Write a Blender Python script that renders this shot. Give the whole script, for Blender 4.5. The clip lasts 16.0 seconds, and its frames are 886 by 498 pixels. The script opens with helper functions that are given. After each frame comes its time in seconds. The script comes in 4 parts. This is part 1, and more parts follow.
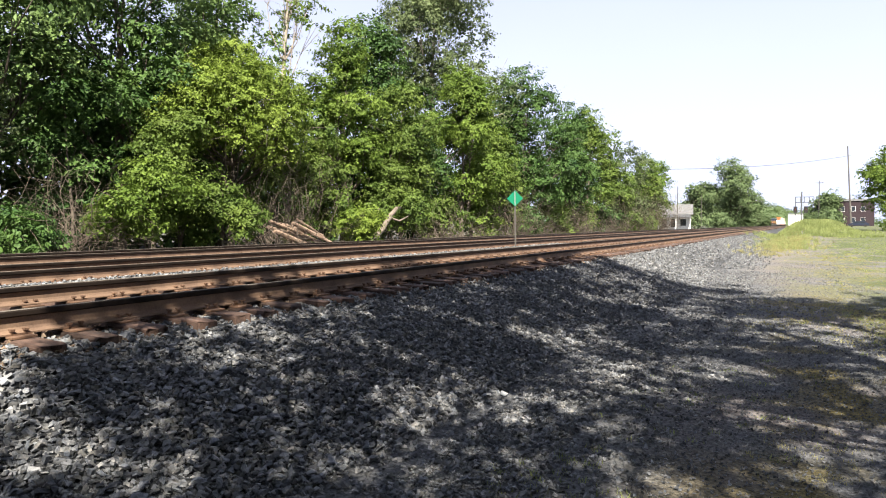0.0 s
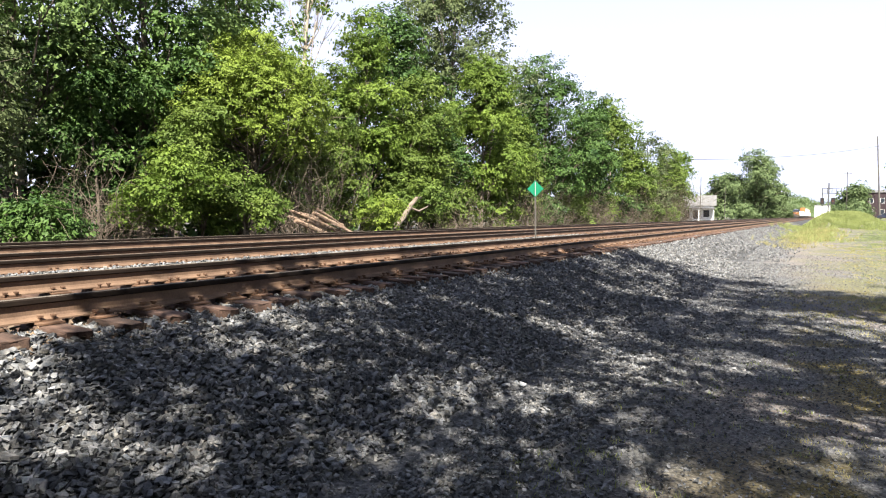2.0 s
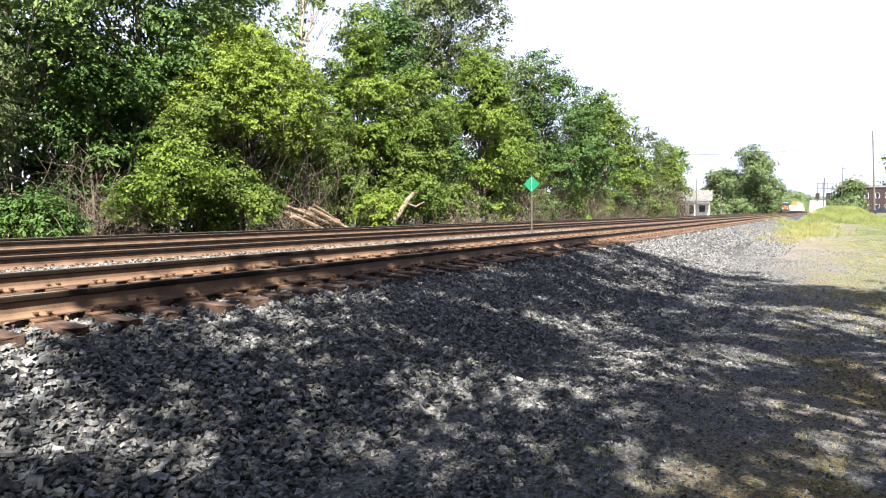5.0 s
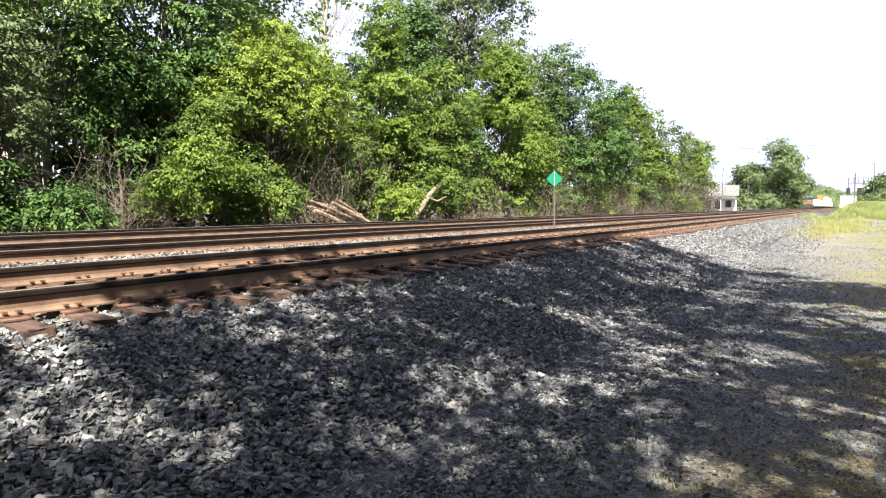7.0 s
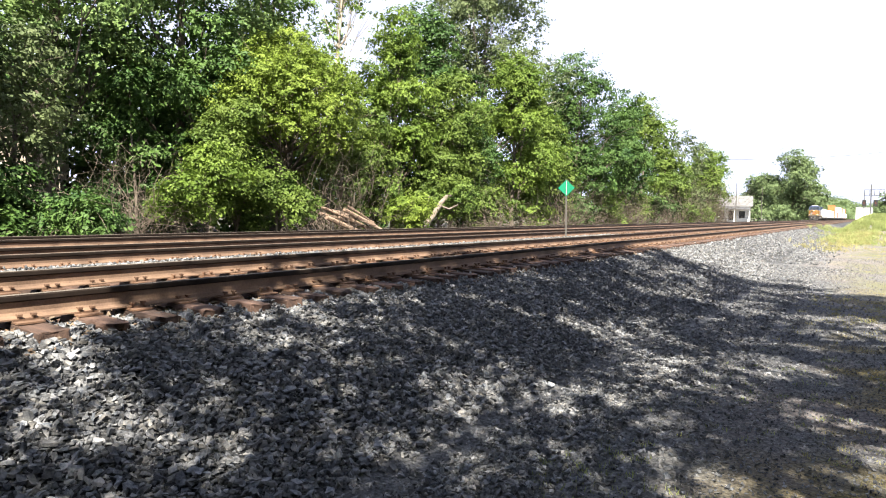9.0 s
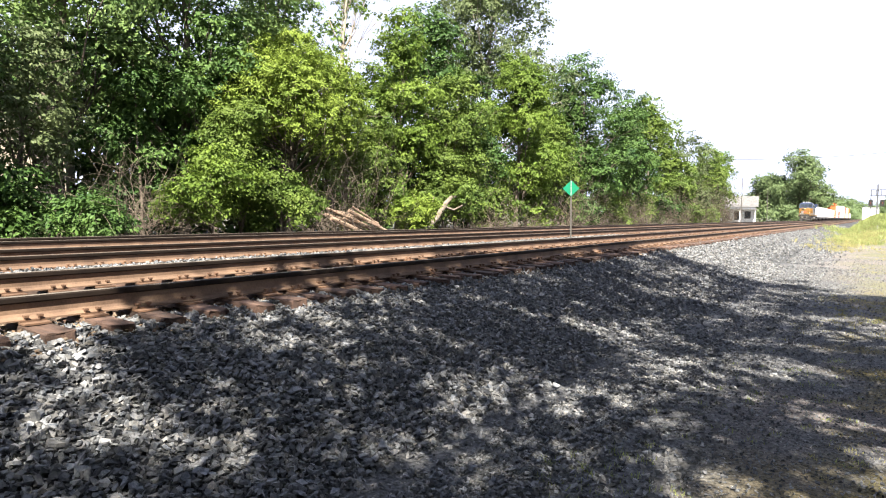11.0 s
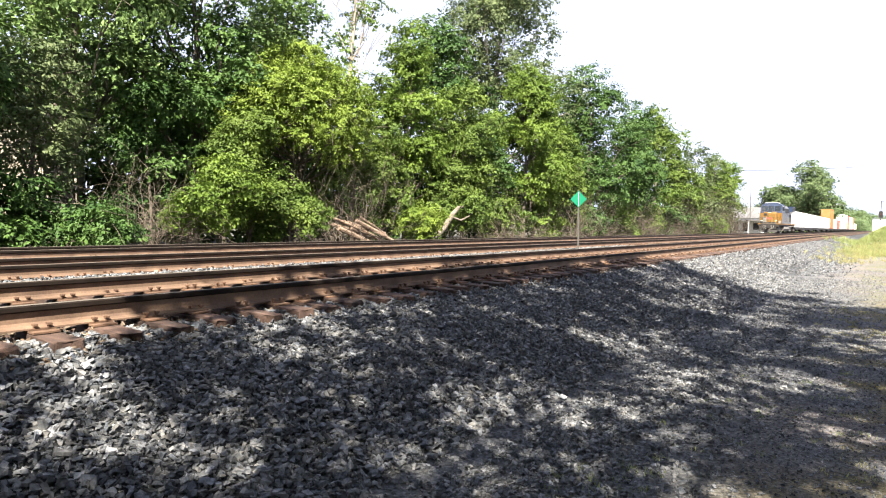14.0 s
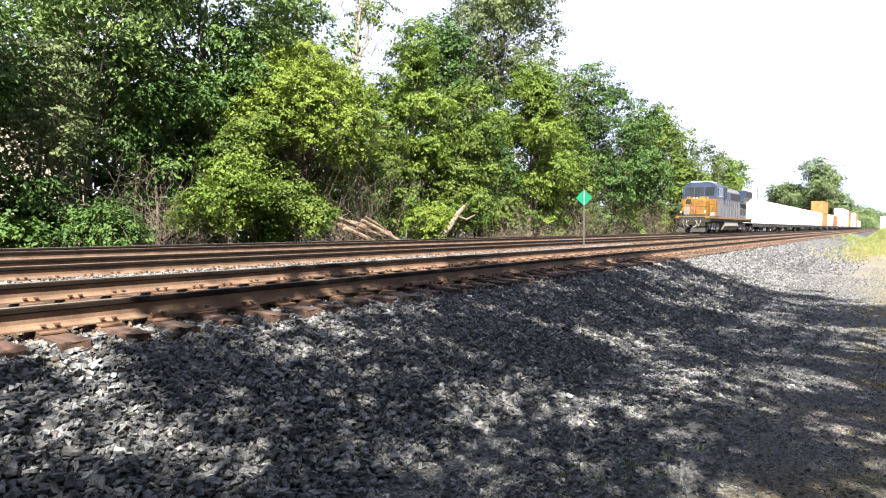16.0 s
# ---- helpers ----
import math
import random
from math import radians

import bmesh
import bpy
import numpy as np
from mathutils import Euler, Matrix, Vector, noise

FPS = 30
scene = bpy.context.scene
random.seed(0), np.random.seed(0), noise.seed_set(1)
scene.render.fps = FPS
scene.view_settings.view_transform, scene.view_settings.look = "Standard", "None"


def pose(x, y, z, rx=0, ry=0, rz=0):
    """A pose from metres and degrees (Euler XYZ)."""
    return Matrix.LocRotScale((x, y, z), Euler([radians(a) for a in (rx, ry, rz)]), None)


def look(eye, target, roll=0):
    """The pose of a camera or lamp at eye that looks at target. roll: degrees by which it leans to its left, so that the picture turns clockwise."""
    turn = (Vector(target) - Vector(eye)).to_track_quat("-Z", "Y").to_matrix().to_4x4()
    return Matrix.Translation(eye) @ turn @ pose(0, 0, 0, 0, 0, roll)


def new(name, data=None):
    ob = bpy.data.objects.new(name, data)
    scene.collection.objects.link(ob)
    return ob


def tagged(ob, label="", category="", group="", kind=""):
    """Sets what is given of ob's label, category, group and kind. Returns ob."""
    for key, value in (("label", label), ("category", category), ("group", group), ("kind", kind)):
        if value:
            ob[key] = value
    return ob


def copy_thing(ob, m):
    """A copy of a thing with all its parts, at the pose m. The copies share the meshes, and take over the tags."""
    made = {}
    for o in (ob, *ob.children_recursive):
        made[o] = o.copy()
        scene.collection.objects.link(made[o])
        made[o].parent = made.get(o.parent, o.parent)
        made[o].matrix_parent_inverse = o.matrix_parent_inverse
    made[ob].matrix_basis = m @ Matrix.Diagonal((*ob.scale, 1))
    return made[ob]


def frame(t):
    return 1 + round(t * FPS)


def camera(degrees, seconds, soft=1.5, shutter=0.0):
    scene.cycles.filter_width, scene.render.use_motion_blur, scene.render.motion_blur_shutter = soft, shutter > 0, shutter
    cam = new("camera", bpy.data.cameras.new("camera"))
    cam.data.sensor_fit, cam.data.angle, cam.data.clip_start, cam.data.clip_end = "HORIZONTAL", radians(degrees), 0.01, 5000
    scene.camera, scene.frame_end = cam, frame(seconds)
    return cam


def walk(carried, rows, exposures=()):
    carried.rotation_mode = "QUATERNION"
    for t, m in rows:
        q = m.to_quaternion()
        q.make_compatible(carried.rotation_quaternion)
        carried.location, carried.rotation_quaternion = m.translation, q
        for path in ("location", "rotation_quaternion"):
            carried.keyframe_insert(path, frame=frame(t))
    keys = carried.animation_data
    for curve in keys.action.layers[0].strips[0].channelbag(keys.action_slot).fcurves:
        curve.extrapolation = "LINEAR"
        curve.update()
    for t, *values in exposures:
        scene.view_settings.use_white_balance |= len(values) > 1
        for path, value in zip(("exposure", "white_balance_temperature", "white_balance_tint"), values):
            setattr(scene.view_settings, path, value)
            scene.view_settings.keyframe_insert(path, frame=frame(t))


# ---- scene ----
cam = camera(70.0, 16.0, 1.1)
# seconds, tilt, roll, turn of the hand-held camera; it stands on one spot
VIEW = [
    (0.0, 87.801, -0.000, 29.397),
    (0.5, 87.253, 0.064, 29.581),
    (1.0, 86.873, 0.097, 30.874),
    (1.5, 87.466, -0.224, 31.366),
    (2.0, 86.911, -0.246, 31.185),
    (2.5, 86.722, -0.729, 30.248),
    (3.0, 86.236, -0.097, 30.135),
    (3.5, 86.487, -0.089, 30.760),
    (4.0, 86.348, -0.038, 30.685),
    (6.5, 86.737, -0.539, 32.080),
    (7.0, 86.012, -0.271, 32.847),
    (7.5, 86.346, -0.206, 33.134),
    (8.0, 86.545, -0.176, 33.737),
    (8.5, 86.377, -0.466, 33.681),
    (9.0, 86.721, -0.825, 33.889),
    (11.5, 86.866, -0.636, 34.586),
    (12.0, 87.063, -0.842, 35.093),
    (12.5, 87.246, -0.895, 35.031),
    (13.0, 87.877, -0.523, 35.107),
    (13.5, 87.683, -0.623, 34.622),
    (14.0, 87.712, -0.881, 34.953),
    (14.5, 87.442, -1.066, 35.009),
    (15.0, 87.600, -1.106, 35.100),
    (15.5, 87.306, -0.917, 35.108),
    (16.0, 87.644, -0.640, 35.444),
]
walk(cam, [(t, pose(0, 0, 0, a, b, c)) for t, a, b, c in VIEW], [(0.0, 1.98), (2.0, 2.15), (6.0, 2.36), (16.0, 2.43)])

# ---- daylight ----
SUN_ELEVATION = radians(50)
SUN_AZIMUTH = Vector((0.55, -0.835))          # horizontal way towards the sun
world = bpy.data.worlds.new("sky")
scene.world = world
world.use_nodes = True
wn, wl = world.node_tree.nodes, world.node_tree.links
sky = wn.new("ShaderNodeTexSky")
sky.sky_type = "NISHITA"
sky.sun_disc = False
sky.sun_elevation = SUN_ELEVATION
sky.sun_rotation = math.atan2(SUN_AZIMUTH.x, SUN_AZIMUTH.y)
sky.dust_density = 2.0
coord = wn.new("ShaderNodeTexCoord")
cloud = wn.new("ShaderNodeTexNoise")
cloud.inputs["Scale"].default_value = 2.2
cloud.inputs["Detail"].default_value = 6
wl.new(coord.outputs["Generated"], cloud.inputs["Vector"])


def sky_math(operation, p, q):
    m = wn.new("ShaderNodeMath")
    m.operation = operation
    for k, value in enumerate((p, q)):
        if isinstance(value, (int, float)):
            m.inputs[k].default_value = value
        else:
            wl.new(value, m.inputs[k])
    return m.outputs[0]


# thin bright cloud: the flatter the way through it, the whiter
split = wn.new("ShaderNodeSeparateXYZ")
wl.new(coord.outputs["Generated"], split.inputs[0])
depth = sky_math("DIVIDE", sky_math("ADD", sky_math("MULTIPLY", cloud.outputs["Fac"], 0.16), 0.38), sky_math("MAXIMUM", split.outputs[2], 0.02))
veil = sky_math("SUBTRACT", 1.0, sky_math("POWER", 2.718, sky_math("MULTIPLY", depth, -1.0)))
mixc = wn.new("ShaderNodeMixRGB")
mixc.inputs[2].default_value = (15.7, 17.0, 22.4, 1)
wl.new(veil, mixc.inputs["Fac"])
wl.new(sky.outputs["Color"], mixc.inputs[1])
wl.new(mixc.outputs["Color"], wn["Background"].inputs["Color"])
wn["Background"].inputs["Strength"].default_value = 0.017
sun = new("sun", bpy.data.lights.new("sun", "SUN"))
sun.data.energy = 5.0
sun.data.angle = radians(0.53)
sun.data.color = (1.0, 0.93, 0.80)
ce = math.cos(SUN_ELEVATION)
sun.matrix_world = look((SUN_AZIMUTH.x * ce * 60, SUN_AZIMUTH.y * ce * 60, math.sin(SUN_ELEVATION) * 60), (0, 0, 0))


# ---- materials ----
def surface(name, dark, light, scale=8.0, rough=0.7, bump=0.2, metal=0.0, island=False, random_value=0.25, fine=60.0,
            translucent=0.0, stretch=(1, 1, 1), specular=0.4, bump_distance=0.02, tint=None):
    """Two-scale noise between two colours, with relief, and a change of value from piece to piece."""
    m = bpy.data.materials.new(name)
    m.use_nodes = True
    n, l = m.node_tree.nodes, m.node_tree.links
    b = n["Principled BSDF"]
    tc = n.new("ShaderNodeTexCoord")
    mp = n.new("ShaderNodeMapping")
    mp.inputs["Scale"].default_value = stretch
    l.new(tc.outputs["Object"], mp.inputs["Vector"])
    a = n.new("ShaderNodeTexNoise")
    a.inputs["Scale"].default_value, a.inputs["Detail"].default_value = scale, 5
    l.new(mp.outputs["Vector"], a.inputs["Vector"])
    f = n.new("ShaderNodeTexNoise")
    f.inputs["Scale"].default_value, f.inputs["Detail"].default_value = fine, 3
    l.new(mp.outputs["Vector"], f.inputs["Vector"])
    add = n.new("ShaderNodeMath")
    add.operation = "MULTIPLY_ADD"
    add.inputs[1].default_value = 0.45
    l.new(f.outputs["Fac"], add.inputs[0])
    l.new(a.outputs["Fac"], add.inputs[2])
    mr = n.new("ShaderNodeMapRange")
    mr.inputs["From Min"].default_value, mr.inputs["From Max"].default_value = 0.52, 0.95
    l.new(add.outputs[0], mr.inputs["Value"])
    mix = n.new("ShaderNodeMixRGB")
    mix.inputs[1].default_value, mix.inputs[2].default_value = (*dark, 1), (*light, 1)
    l.new(mr.outputs[0], mix.inputs["Fac"])
    hsv = n.new("ShaderNodeHueSaturation")
    src = n.new("ShaderNodeNewGeometry").outputs["Random Per Island"] if island else n.new("ShaderNodeObjectInfo").outputs["Random"]
    rr = n.new("ShaderNodeMapRange")
    rr.inputs["To Min"].default_value, rr.inputs["To Max"].default_value = 1 - random_value, 1 + random_value
    l.new(src, rr.inputs["Value"])
    l.new(rr.outputs[0], hsv.inputs["Value"])
    l.new(mix.outputs[0], hsv.inputs["Color"])
    colour = hsv.outputs[0]
    if tint:
        pick = None
        for operation, value in (("MULTIPLY", 13.7), ("FRACT", 0), ("POWER", 2.2), ("MULTIPLY", 0.75)):
            step = n.new("ShaderNodeMath")
            step.operation = operation
            step.inputs[1].default_value = value
            l.new(pick or src, step.inputs[0])
            pick = step.outputs[0]
        warm = n.new("ShaderNodeMixRGB")
        warm.blend_type = "MULTIPLY"
        warm.inputs[2].default_value = (*tint, 1)
        l.new(pick, warm.inputs["Fac"])
        l.new(colour, warm.inputs[1])
        colour = warm.outputs[0]
    l.new(colour, b.inputs["Base Color"])
    b.inputs["Roughness"].default_value, b.inputs["Metallic"].default_value = rough, metal
    b.inputs["Specular IOR Level"].default_value = specular
    if bump:
        bp = n.new("ShaderNodeBump")
        bp.inputs["Strength"].default_value, bp.inputs["Distance"].default_value = bump, bump_distance
        l.new(add.outputs[0], bp.inputs["Height"])
        l.new(bp.outputs[0], b.inputs["Normal"])
    if translucent:
        tr = n.new("ShaderNodeBsdfTranslucent")
        l.new(hsv.outputs[0], tr.inputs["Color"])
        ms = n.new("ShaderNodeMixShader")
        ms.inputs["Fac"].default_value = translucent
        l.new(b.outputs[0], ms.inputs[1])
        l.new(tr.outputs[0], ms.inputs[2])
        l.new(ms.outputs[0], n["Material Output"].inputs["Surface"])
    return m


def glow(name, colour, strength):
    m = bpy.data.materials.new(name)
    m.use_nodes = True
    b = m.node_tree.nodes["Principled BSDF"]
    b.inputs["Base Color"].default_value = (*colour, 1)
    b.inputs["Emission Color"].default_value = (*colour, 1)
    b.inputs["Emission Strength"].default_value = strength
    return m


def leaf_green(name, dark, light, translucent=0.3, random_value=0.22):
    return surface(name, dark, light, 0.7, 0.6, 0, island=True, random_value=random_value, fine=3.0, translucent=translucent, specular=0.22)


STONE = surface("ballast_stone", (0.04, 0.048, 0.062), (0.19, 0.191, 0.196), 14, 0.85, 0.3, island=True, random_value=0.62, fine=90, bump_distance=0.006, tint=(1.10, 1.0, 0.84))
STAINED = surface("rust_stained_stone", (0.050, 0.038, 0.029), (0.190, 0.145, 0.104), 14, 0.9, 0.3, island=True, random_value=0.5, fine=90, bump_distance=0.006, tint=(1.2, 0.95, 0.75))
RUST = surface("rusty_steel", (0.072, 0.043, 0.029), (0.168, 0.107, 0.071), 3, 0.8, 0.3, fine=70, random_value=0.08, bump_distance=0.004)
RAILTOP = surface("worn_rail_top", (0.0715, 0.0618, 0.052), (0.124, 0.107, 0.091), 6, 0.7, 0.05, metal=0.0, specular=0.2, fine=60, random_value=0.04)
RAILSIDE = surface("dark_rail_head", (0.0065, 0.00455, 0.0039), (0.0169, 0.0117, 0.0091), 4, 0.8, 0.1, specular=0.12, fine=60, random_value=0.04, bump_distance=0.003)
PLATE = surface("rusty_plate", (0.075, 0.04, 0.025), (0.16, 0.092, 0.056), 9, 0.85, 0.4, fine=80, random_value=0.3, bump_distance=0.004)
TIE = surface("creosoted_wood", (0.03, 0.018, 0.014), (0.105, 0.062, 0.045), 5, 0.9, 0.7, fine=40, random_value=0.4, stretch=(0.25, 3, 3), bump_distance=0.015)
BARK = surface("bark", (0.042, 0.0329, 0.0259), (0.14, 0.115, 0.091), 6, 0.9, 0.8, fine=25, stretch=(1, 1, 0.25), bump_distance=0.03)
PALEBARK = surface("pale_bare_bark", (0.135, 0.112, 0.09), (0.3, 0.262, 0.21), 6, 0.9, 0.6, fine=25, stretch=(1, 1, 0.3), bump_distance=0.02)
DEADWOOD = surface("dead_wood", (0.07, 0.056, 0.0434), (0.175, 0.143, 0.115), 5, 0.9, 0.6, fine=25, stretch=(1, 0.3, 1), bump_distance=0.02)
LOGWOOD = surface("split_log_wood", (0.105, 0.0665, 0.0455), (0.252, 0.182, 0.133), 5, 0.85, 0.5, fine=25, stretch=(1, 0.3, 1), bump_distance=0.015)
TWIG = surface("dry_twig", (0.055, 0.043, 0.034), (0.155, 0.124, 0.096), 3, 0.9, 0, island=True, fine=20)
LEAF_BRIGHT = leaf_green("bright_leaf", (0.08, 0.128, 0.016), (0.192, 0.256, 0.043), random_value=0.22)
LEAF_MID = leaf_green("mid_leaf", (0.044, 0.082, 0.014), (0.132, 0.183, 0.036))
LEAF_DARK = leaf_green("dark_leaf", (0.018, 0.05, 0.012), (0.075, 0.132, 0.028), translucent=0.14)
LEAF_COOL = leaf_green("cool_leaf", (0.05, 0.098, 0.03), (0.155, 0.225, 0.066))
LEAF_GREY = leaf_green("grey_leaf", (0.05, 0.075, 0.03), (0.125, 0.155, 0.066))
LEAF_LIGHT = leaf_green("light_leaf", (0.054, 0.098, 0.013), (0.145, 0.208, 0.035))
# distance haze put into the colour: a paler, greyer green
LEAF_FAR_HAZE = leaf_green("hazy_far_leaf", (0.06, 0.095, 0.04), (0.135, 0.18, 0.075))
GRASS = leaf_green("grass_blade", (0.132, 0.165, 0.055), (0.285, 0.32, 0.12))
DRYGRASS = leaf_green("dry_grass_blade", (0.18, 0.165, 0.065), (0.36, 0.335, 0.15))
WHITE = surface("white_paint", (0.74, 0.74, 0.73), (0.84, 0.84, 0.83), 0.7, 0.5, 0.05, fine=8, random_value=0.05)
ORANGE = surface("orange_paint", (0.42, 0.10, 0.03), (0.52, 0.15, 0.05), 0.7, 0.5, 0.05, fine=8, random_value=0.1)
RED = surface("red_paint", (0.42, 0.06, 0.04), (0.52, 0.09, 0.06), 0.7, 0.5, 0.05, fine=8, random_value=0.1)
CREAM = surface("cream_paint", (0.62, 0.52, 0.38), (0.72, 0.62, 0.46), 0.7, 0.5, 0.05, fine=8, random_value=0.1)
YELLOW = surface("yellow_paint", (0.1, 0.05, 0.008), (0.215, 0.108, 0.016), 1.8, 0.5, 0.03, fine=12, random_value=0.02)
BLUE = surface("dark_blue_paint", (0.012, 0.020, 0.045), (0.026, 0.040, 0.080), 1.2, 0.4, 0.03, fine=12, random_value=0.02)
GREYBLUE = surface("grey_paint", (0.065, 0.070, 0.085), (0.115, 0.118, 0.130), 1.2, 0.5, 0.05, fine=12, random_value=0.02)
BLACK = surface("grimy_black_steel", (0.007, 0.0065, 0.006), (0.024, 0.021, 0.019), 3, 0.7, 0.2, fine=20, random_value=0.1)
GRIME = surface("dusty_grey_steel", (0.112, 0.101, 0.091), (0.21, 0.196, 0.175), 3, 0.7, 0.2, fine=20, random_value=0.1)
GLASS = surface("dark_window_glass", (0.015, 0.02, 0.026), (0.025, 0.03, 0.036), 1, 0.12, 0, specular=0.45)
SIGNGREEN = surface("green_sign_paint", (0, 0.119, 0.0595), (0.0056, 0.154, 0.0805), 6, 0.4, 0.02, fine=40, random_value=0.02)
STEEL = surface("galvanised_steel", (0.30, 0.30, 0.30), (0.45, 0.45, 0.44), 6, 0.45, 0.05, metal=0.6, fine=40, random_value=0.05)
DARKSTEEL = surface("dark_painted_steel", (0.049, 0.0525, 0.0595), (0.098, 0.101, 0.108), 4, 0.6, 0.05, fine=30)
SIDING = surface("white_siding", (0.70, 0.70, 0.69), (0.82, 0.82, 0.80), 0.5, 0.6, 0.1, fine=12, stretch=(1, 1, 8))
SHINGLE = surface("grey_shingle", (0.07, 0.07, 0.0735), (0.119, 0.118, 0.118), 2, 0.9, 0.3, fine=14)
BRICK = surface("dark_red_brick", (0.021, 0.0133, 0.0182), (0.0406, 0.0238, 0.0294), 2, 0.9, 0.3, fine=16)
TAN = surface("tan_wall", (0.35, 0.301, 0.238), (0.434, 0.378, 0.308), 0.5, 0.8, 0.1, fine=10)
POLEWOOD = surface("weathered_pole_wood", (0.045, 0.042, 0.038), (0.1, 0.092, 0.082), 4, 0.9, 0.3, fine=30, stretch=(1, 1, 0.2))
CARPAINT = surface("dark_car_paint", (0.02, 0.025, 0.045), (0.03, 0.035, 0.06), 1, 0.2, 0, random_value=0.02)
LAMP = glow("lit_headlight", (1.0, 0.90, 0.68), 0.5)
REDLENS = glow("red_signal_lens", (0.2, 0.02, 0.015), 0.05)


def ground_surface():
    """Grey ballast dust, brown dirt and thin grass, mixed by noise and by the way the strips of land run."""
    m = surface("ground_mix", (0.042, 0.045, 0.052), (0.120, 0.120, 0.124), 18, 0.95, 0.9, fine=55, random_value=0.0, bump_distance=0.03)
    n, l = m.node_tree.nodes, m.node_tree.links
    b = n["Principled BSDF"]
    base = b.inputs["Base Color"].links[0].from_socket
    tc = n.new("ShaderNodeTexCoord")
    sep = n.new("ShaderNodeSeparateXYZ")
    l.new(tc.outputs["Object"], sep.inputs[0])

    def noise_of(scale, lo, hi):
        t = n.new("ShaderNodeTexNoise")
        t.inputs["Scale"].default_value, t.inputs["Detail"].default_value = scale, 6
        l.new(tc.outputs["Object"], t.inputs["Vector"])
        r = n.new("ShaderNodeMapRange")
        r.inputs["From Min"].default_value, r.inputs["From Max"].default_value = lo, hi
        l.new(t.outputs["Fac"], r.inputs["Value"])
        return r.outputs[0]

    def strip(axis, lo, hi):
        r = n.new("ShaderNodeMapRange")
        r.interpolation_type = "SMOOTHSTEP"
        r.inputs["From Min"].default_value, r.inputs["From Max"].default_value = lo, hi
        l.new(sep.outputs[axis], r.inputs["Value"])
        return r.outputs[0]

    def mul(p, q):
        t = n.new("ShaderNodeMath")
        t.operation = "MULTIPLY"
        l.new(p, t.inputs[0])
        l.new(q, t.inputs[1])
        return t.outputs[0]

    def over(below, colour, mask):
        x = n.new("ShaderNodeMixRGB")
        l.new(mask, x.inputs["Fac"])
        l.new(below, x.inputs[1])
        x.inputs[2].default_value = (*colour, 1)
        return x.outputs[0]

    # grit under the ballast darkened to paint the shade between its stones
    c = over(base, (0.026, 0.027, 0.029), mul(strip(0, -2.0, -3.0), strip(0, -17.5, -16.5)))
    # trodden dirt, straw and thin green along the path
    c = over(c, (0.108, 0.094, 0.090), mul(strip(0, -1.4, -0.3), noise_of(0.55, 0.46, 0.58)))
    c = over(c, (0.122, 0.108, 0.099), mul(mul(strip(0, -2.4, -1.0), strip(1, 17.0, 24.0)), noise_of(0.5, 0.33, 0.55)))
    c = over(c, (0.105, 0.084, 0.030), mul(mul(mul(strip(0, -1.3, 0.2), strip(0, 3.4, 2.4)), strip(1, 20.0, 15.0)), noise_of(0.9, 0.49, 0.60)))
    c = over(c, (0.100, 0.098, 0.052), mul(mul(strip(0, -1.6, 0.4), strip(1, 12.0, 19.0)), noise_of(0.4, 0.46, 0.58)))
    c = over(c, (0.052, 0.066, 0.020), mul(mul(strip(0, 0.3, 2.4), strip(1, 4.0, 9.0)), noise_of(0.5, 0.42, 0.58)))
    c = over(c, (0.062, 0.074, 0.024), mul(strip(0, 3.2, 5.0), noise_of(0.5, 0.30, 0.5)))
    c = over(c, (0.055, 0.055, 0.022), mul(strip(0, -17.0, -18.2), noise_of(0.8, 0.35, 0.6)))
    # small pale and dark grit all over
    grit = n.new("ShaderNodeHueSaturation")
    g = n.new("ShaderNodeMapRange")
    g.inputs["To Min"].default_value, g.inputs["To Max"].default_value = 0.45, 1.55
    l.new(noise_of(38.0, 0.34, 0.66), g.inputs["Value"])
    l.new(g.outputs[0], grit.inputs["Value"])
    l.new(c, grit.inputs["Color"])
    c = grit.outputs[0]
    l.new(c, b.inputs["Base Color"])
    return m


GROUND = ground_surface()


# ---- mesh helpers ----
def part(name, bm, material, parent=None, label=""):
    me = bpy.data.meshes.new(name)
    bm.to_mesh(me)
    bm.free()
    for m in material if isinstance(material, (list, tuple)) else [material]:
        me.materials.append(m)
    ob = new(name, me)
    ob.parent = parent
    if label:
        ob["label"] = label
    return ob


def thing(name, label, category, m=None, group="", kind=""):
    ob = tagged(new(name), label, category, group, kind)
    if m is not None:
        ob.matrix_world = m
    return ob


def box(bm, x0, x1, y0, y1, z0, z1, bevel=0.0):
    made = bmesh.ops.create_cube(bm, size=1, matrix=Matrix.LocRotScale(((x0 + x1) / 2, (y0 + y1) / 2, (z0 + z1) / 2), None, (x1 - x0, y1 - y0, z1 - z0)))
    if bevel:
        edges = list({e for v in made["verts"] for e in v.link_edges})
        bmesh.ops.bevel(bm, geom=edges, offset=bevel, segments=1, affect="EDGES")
    return bm


def boxes(*rows, bevel=0.0):
    bm = bmesh.new()
    for r in rows:
        box(bm, *r, bevel=bevel)
    return bm


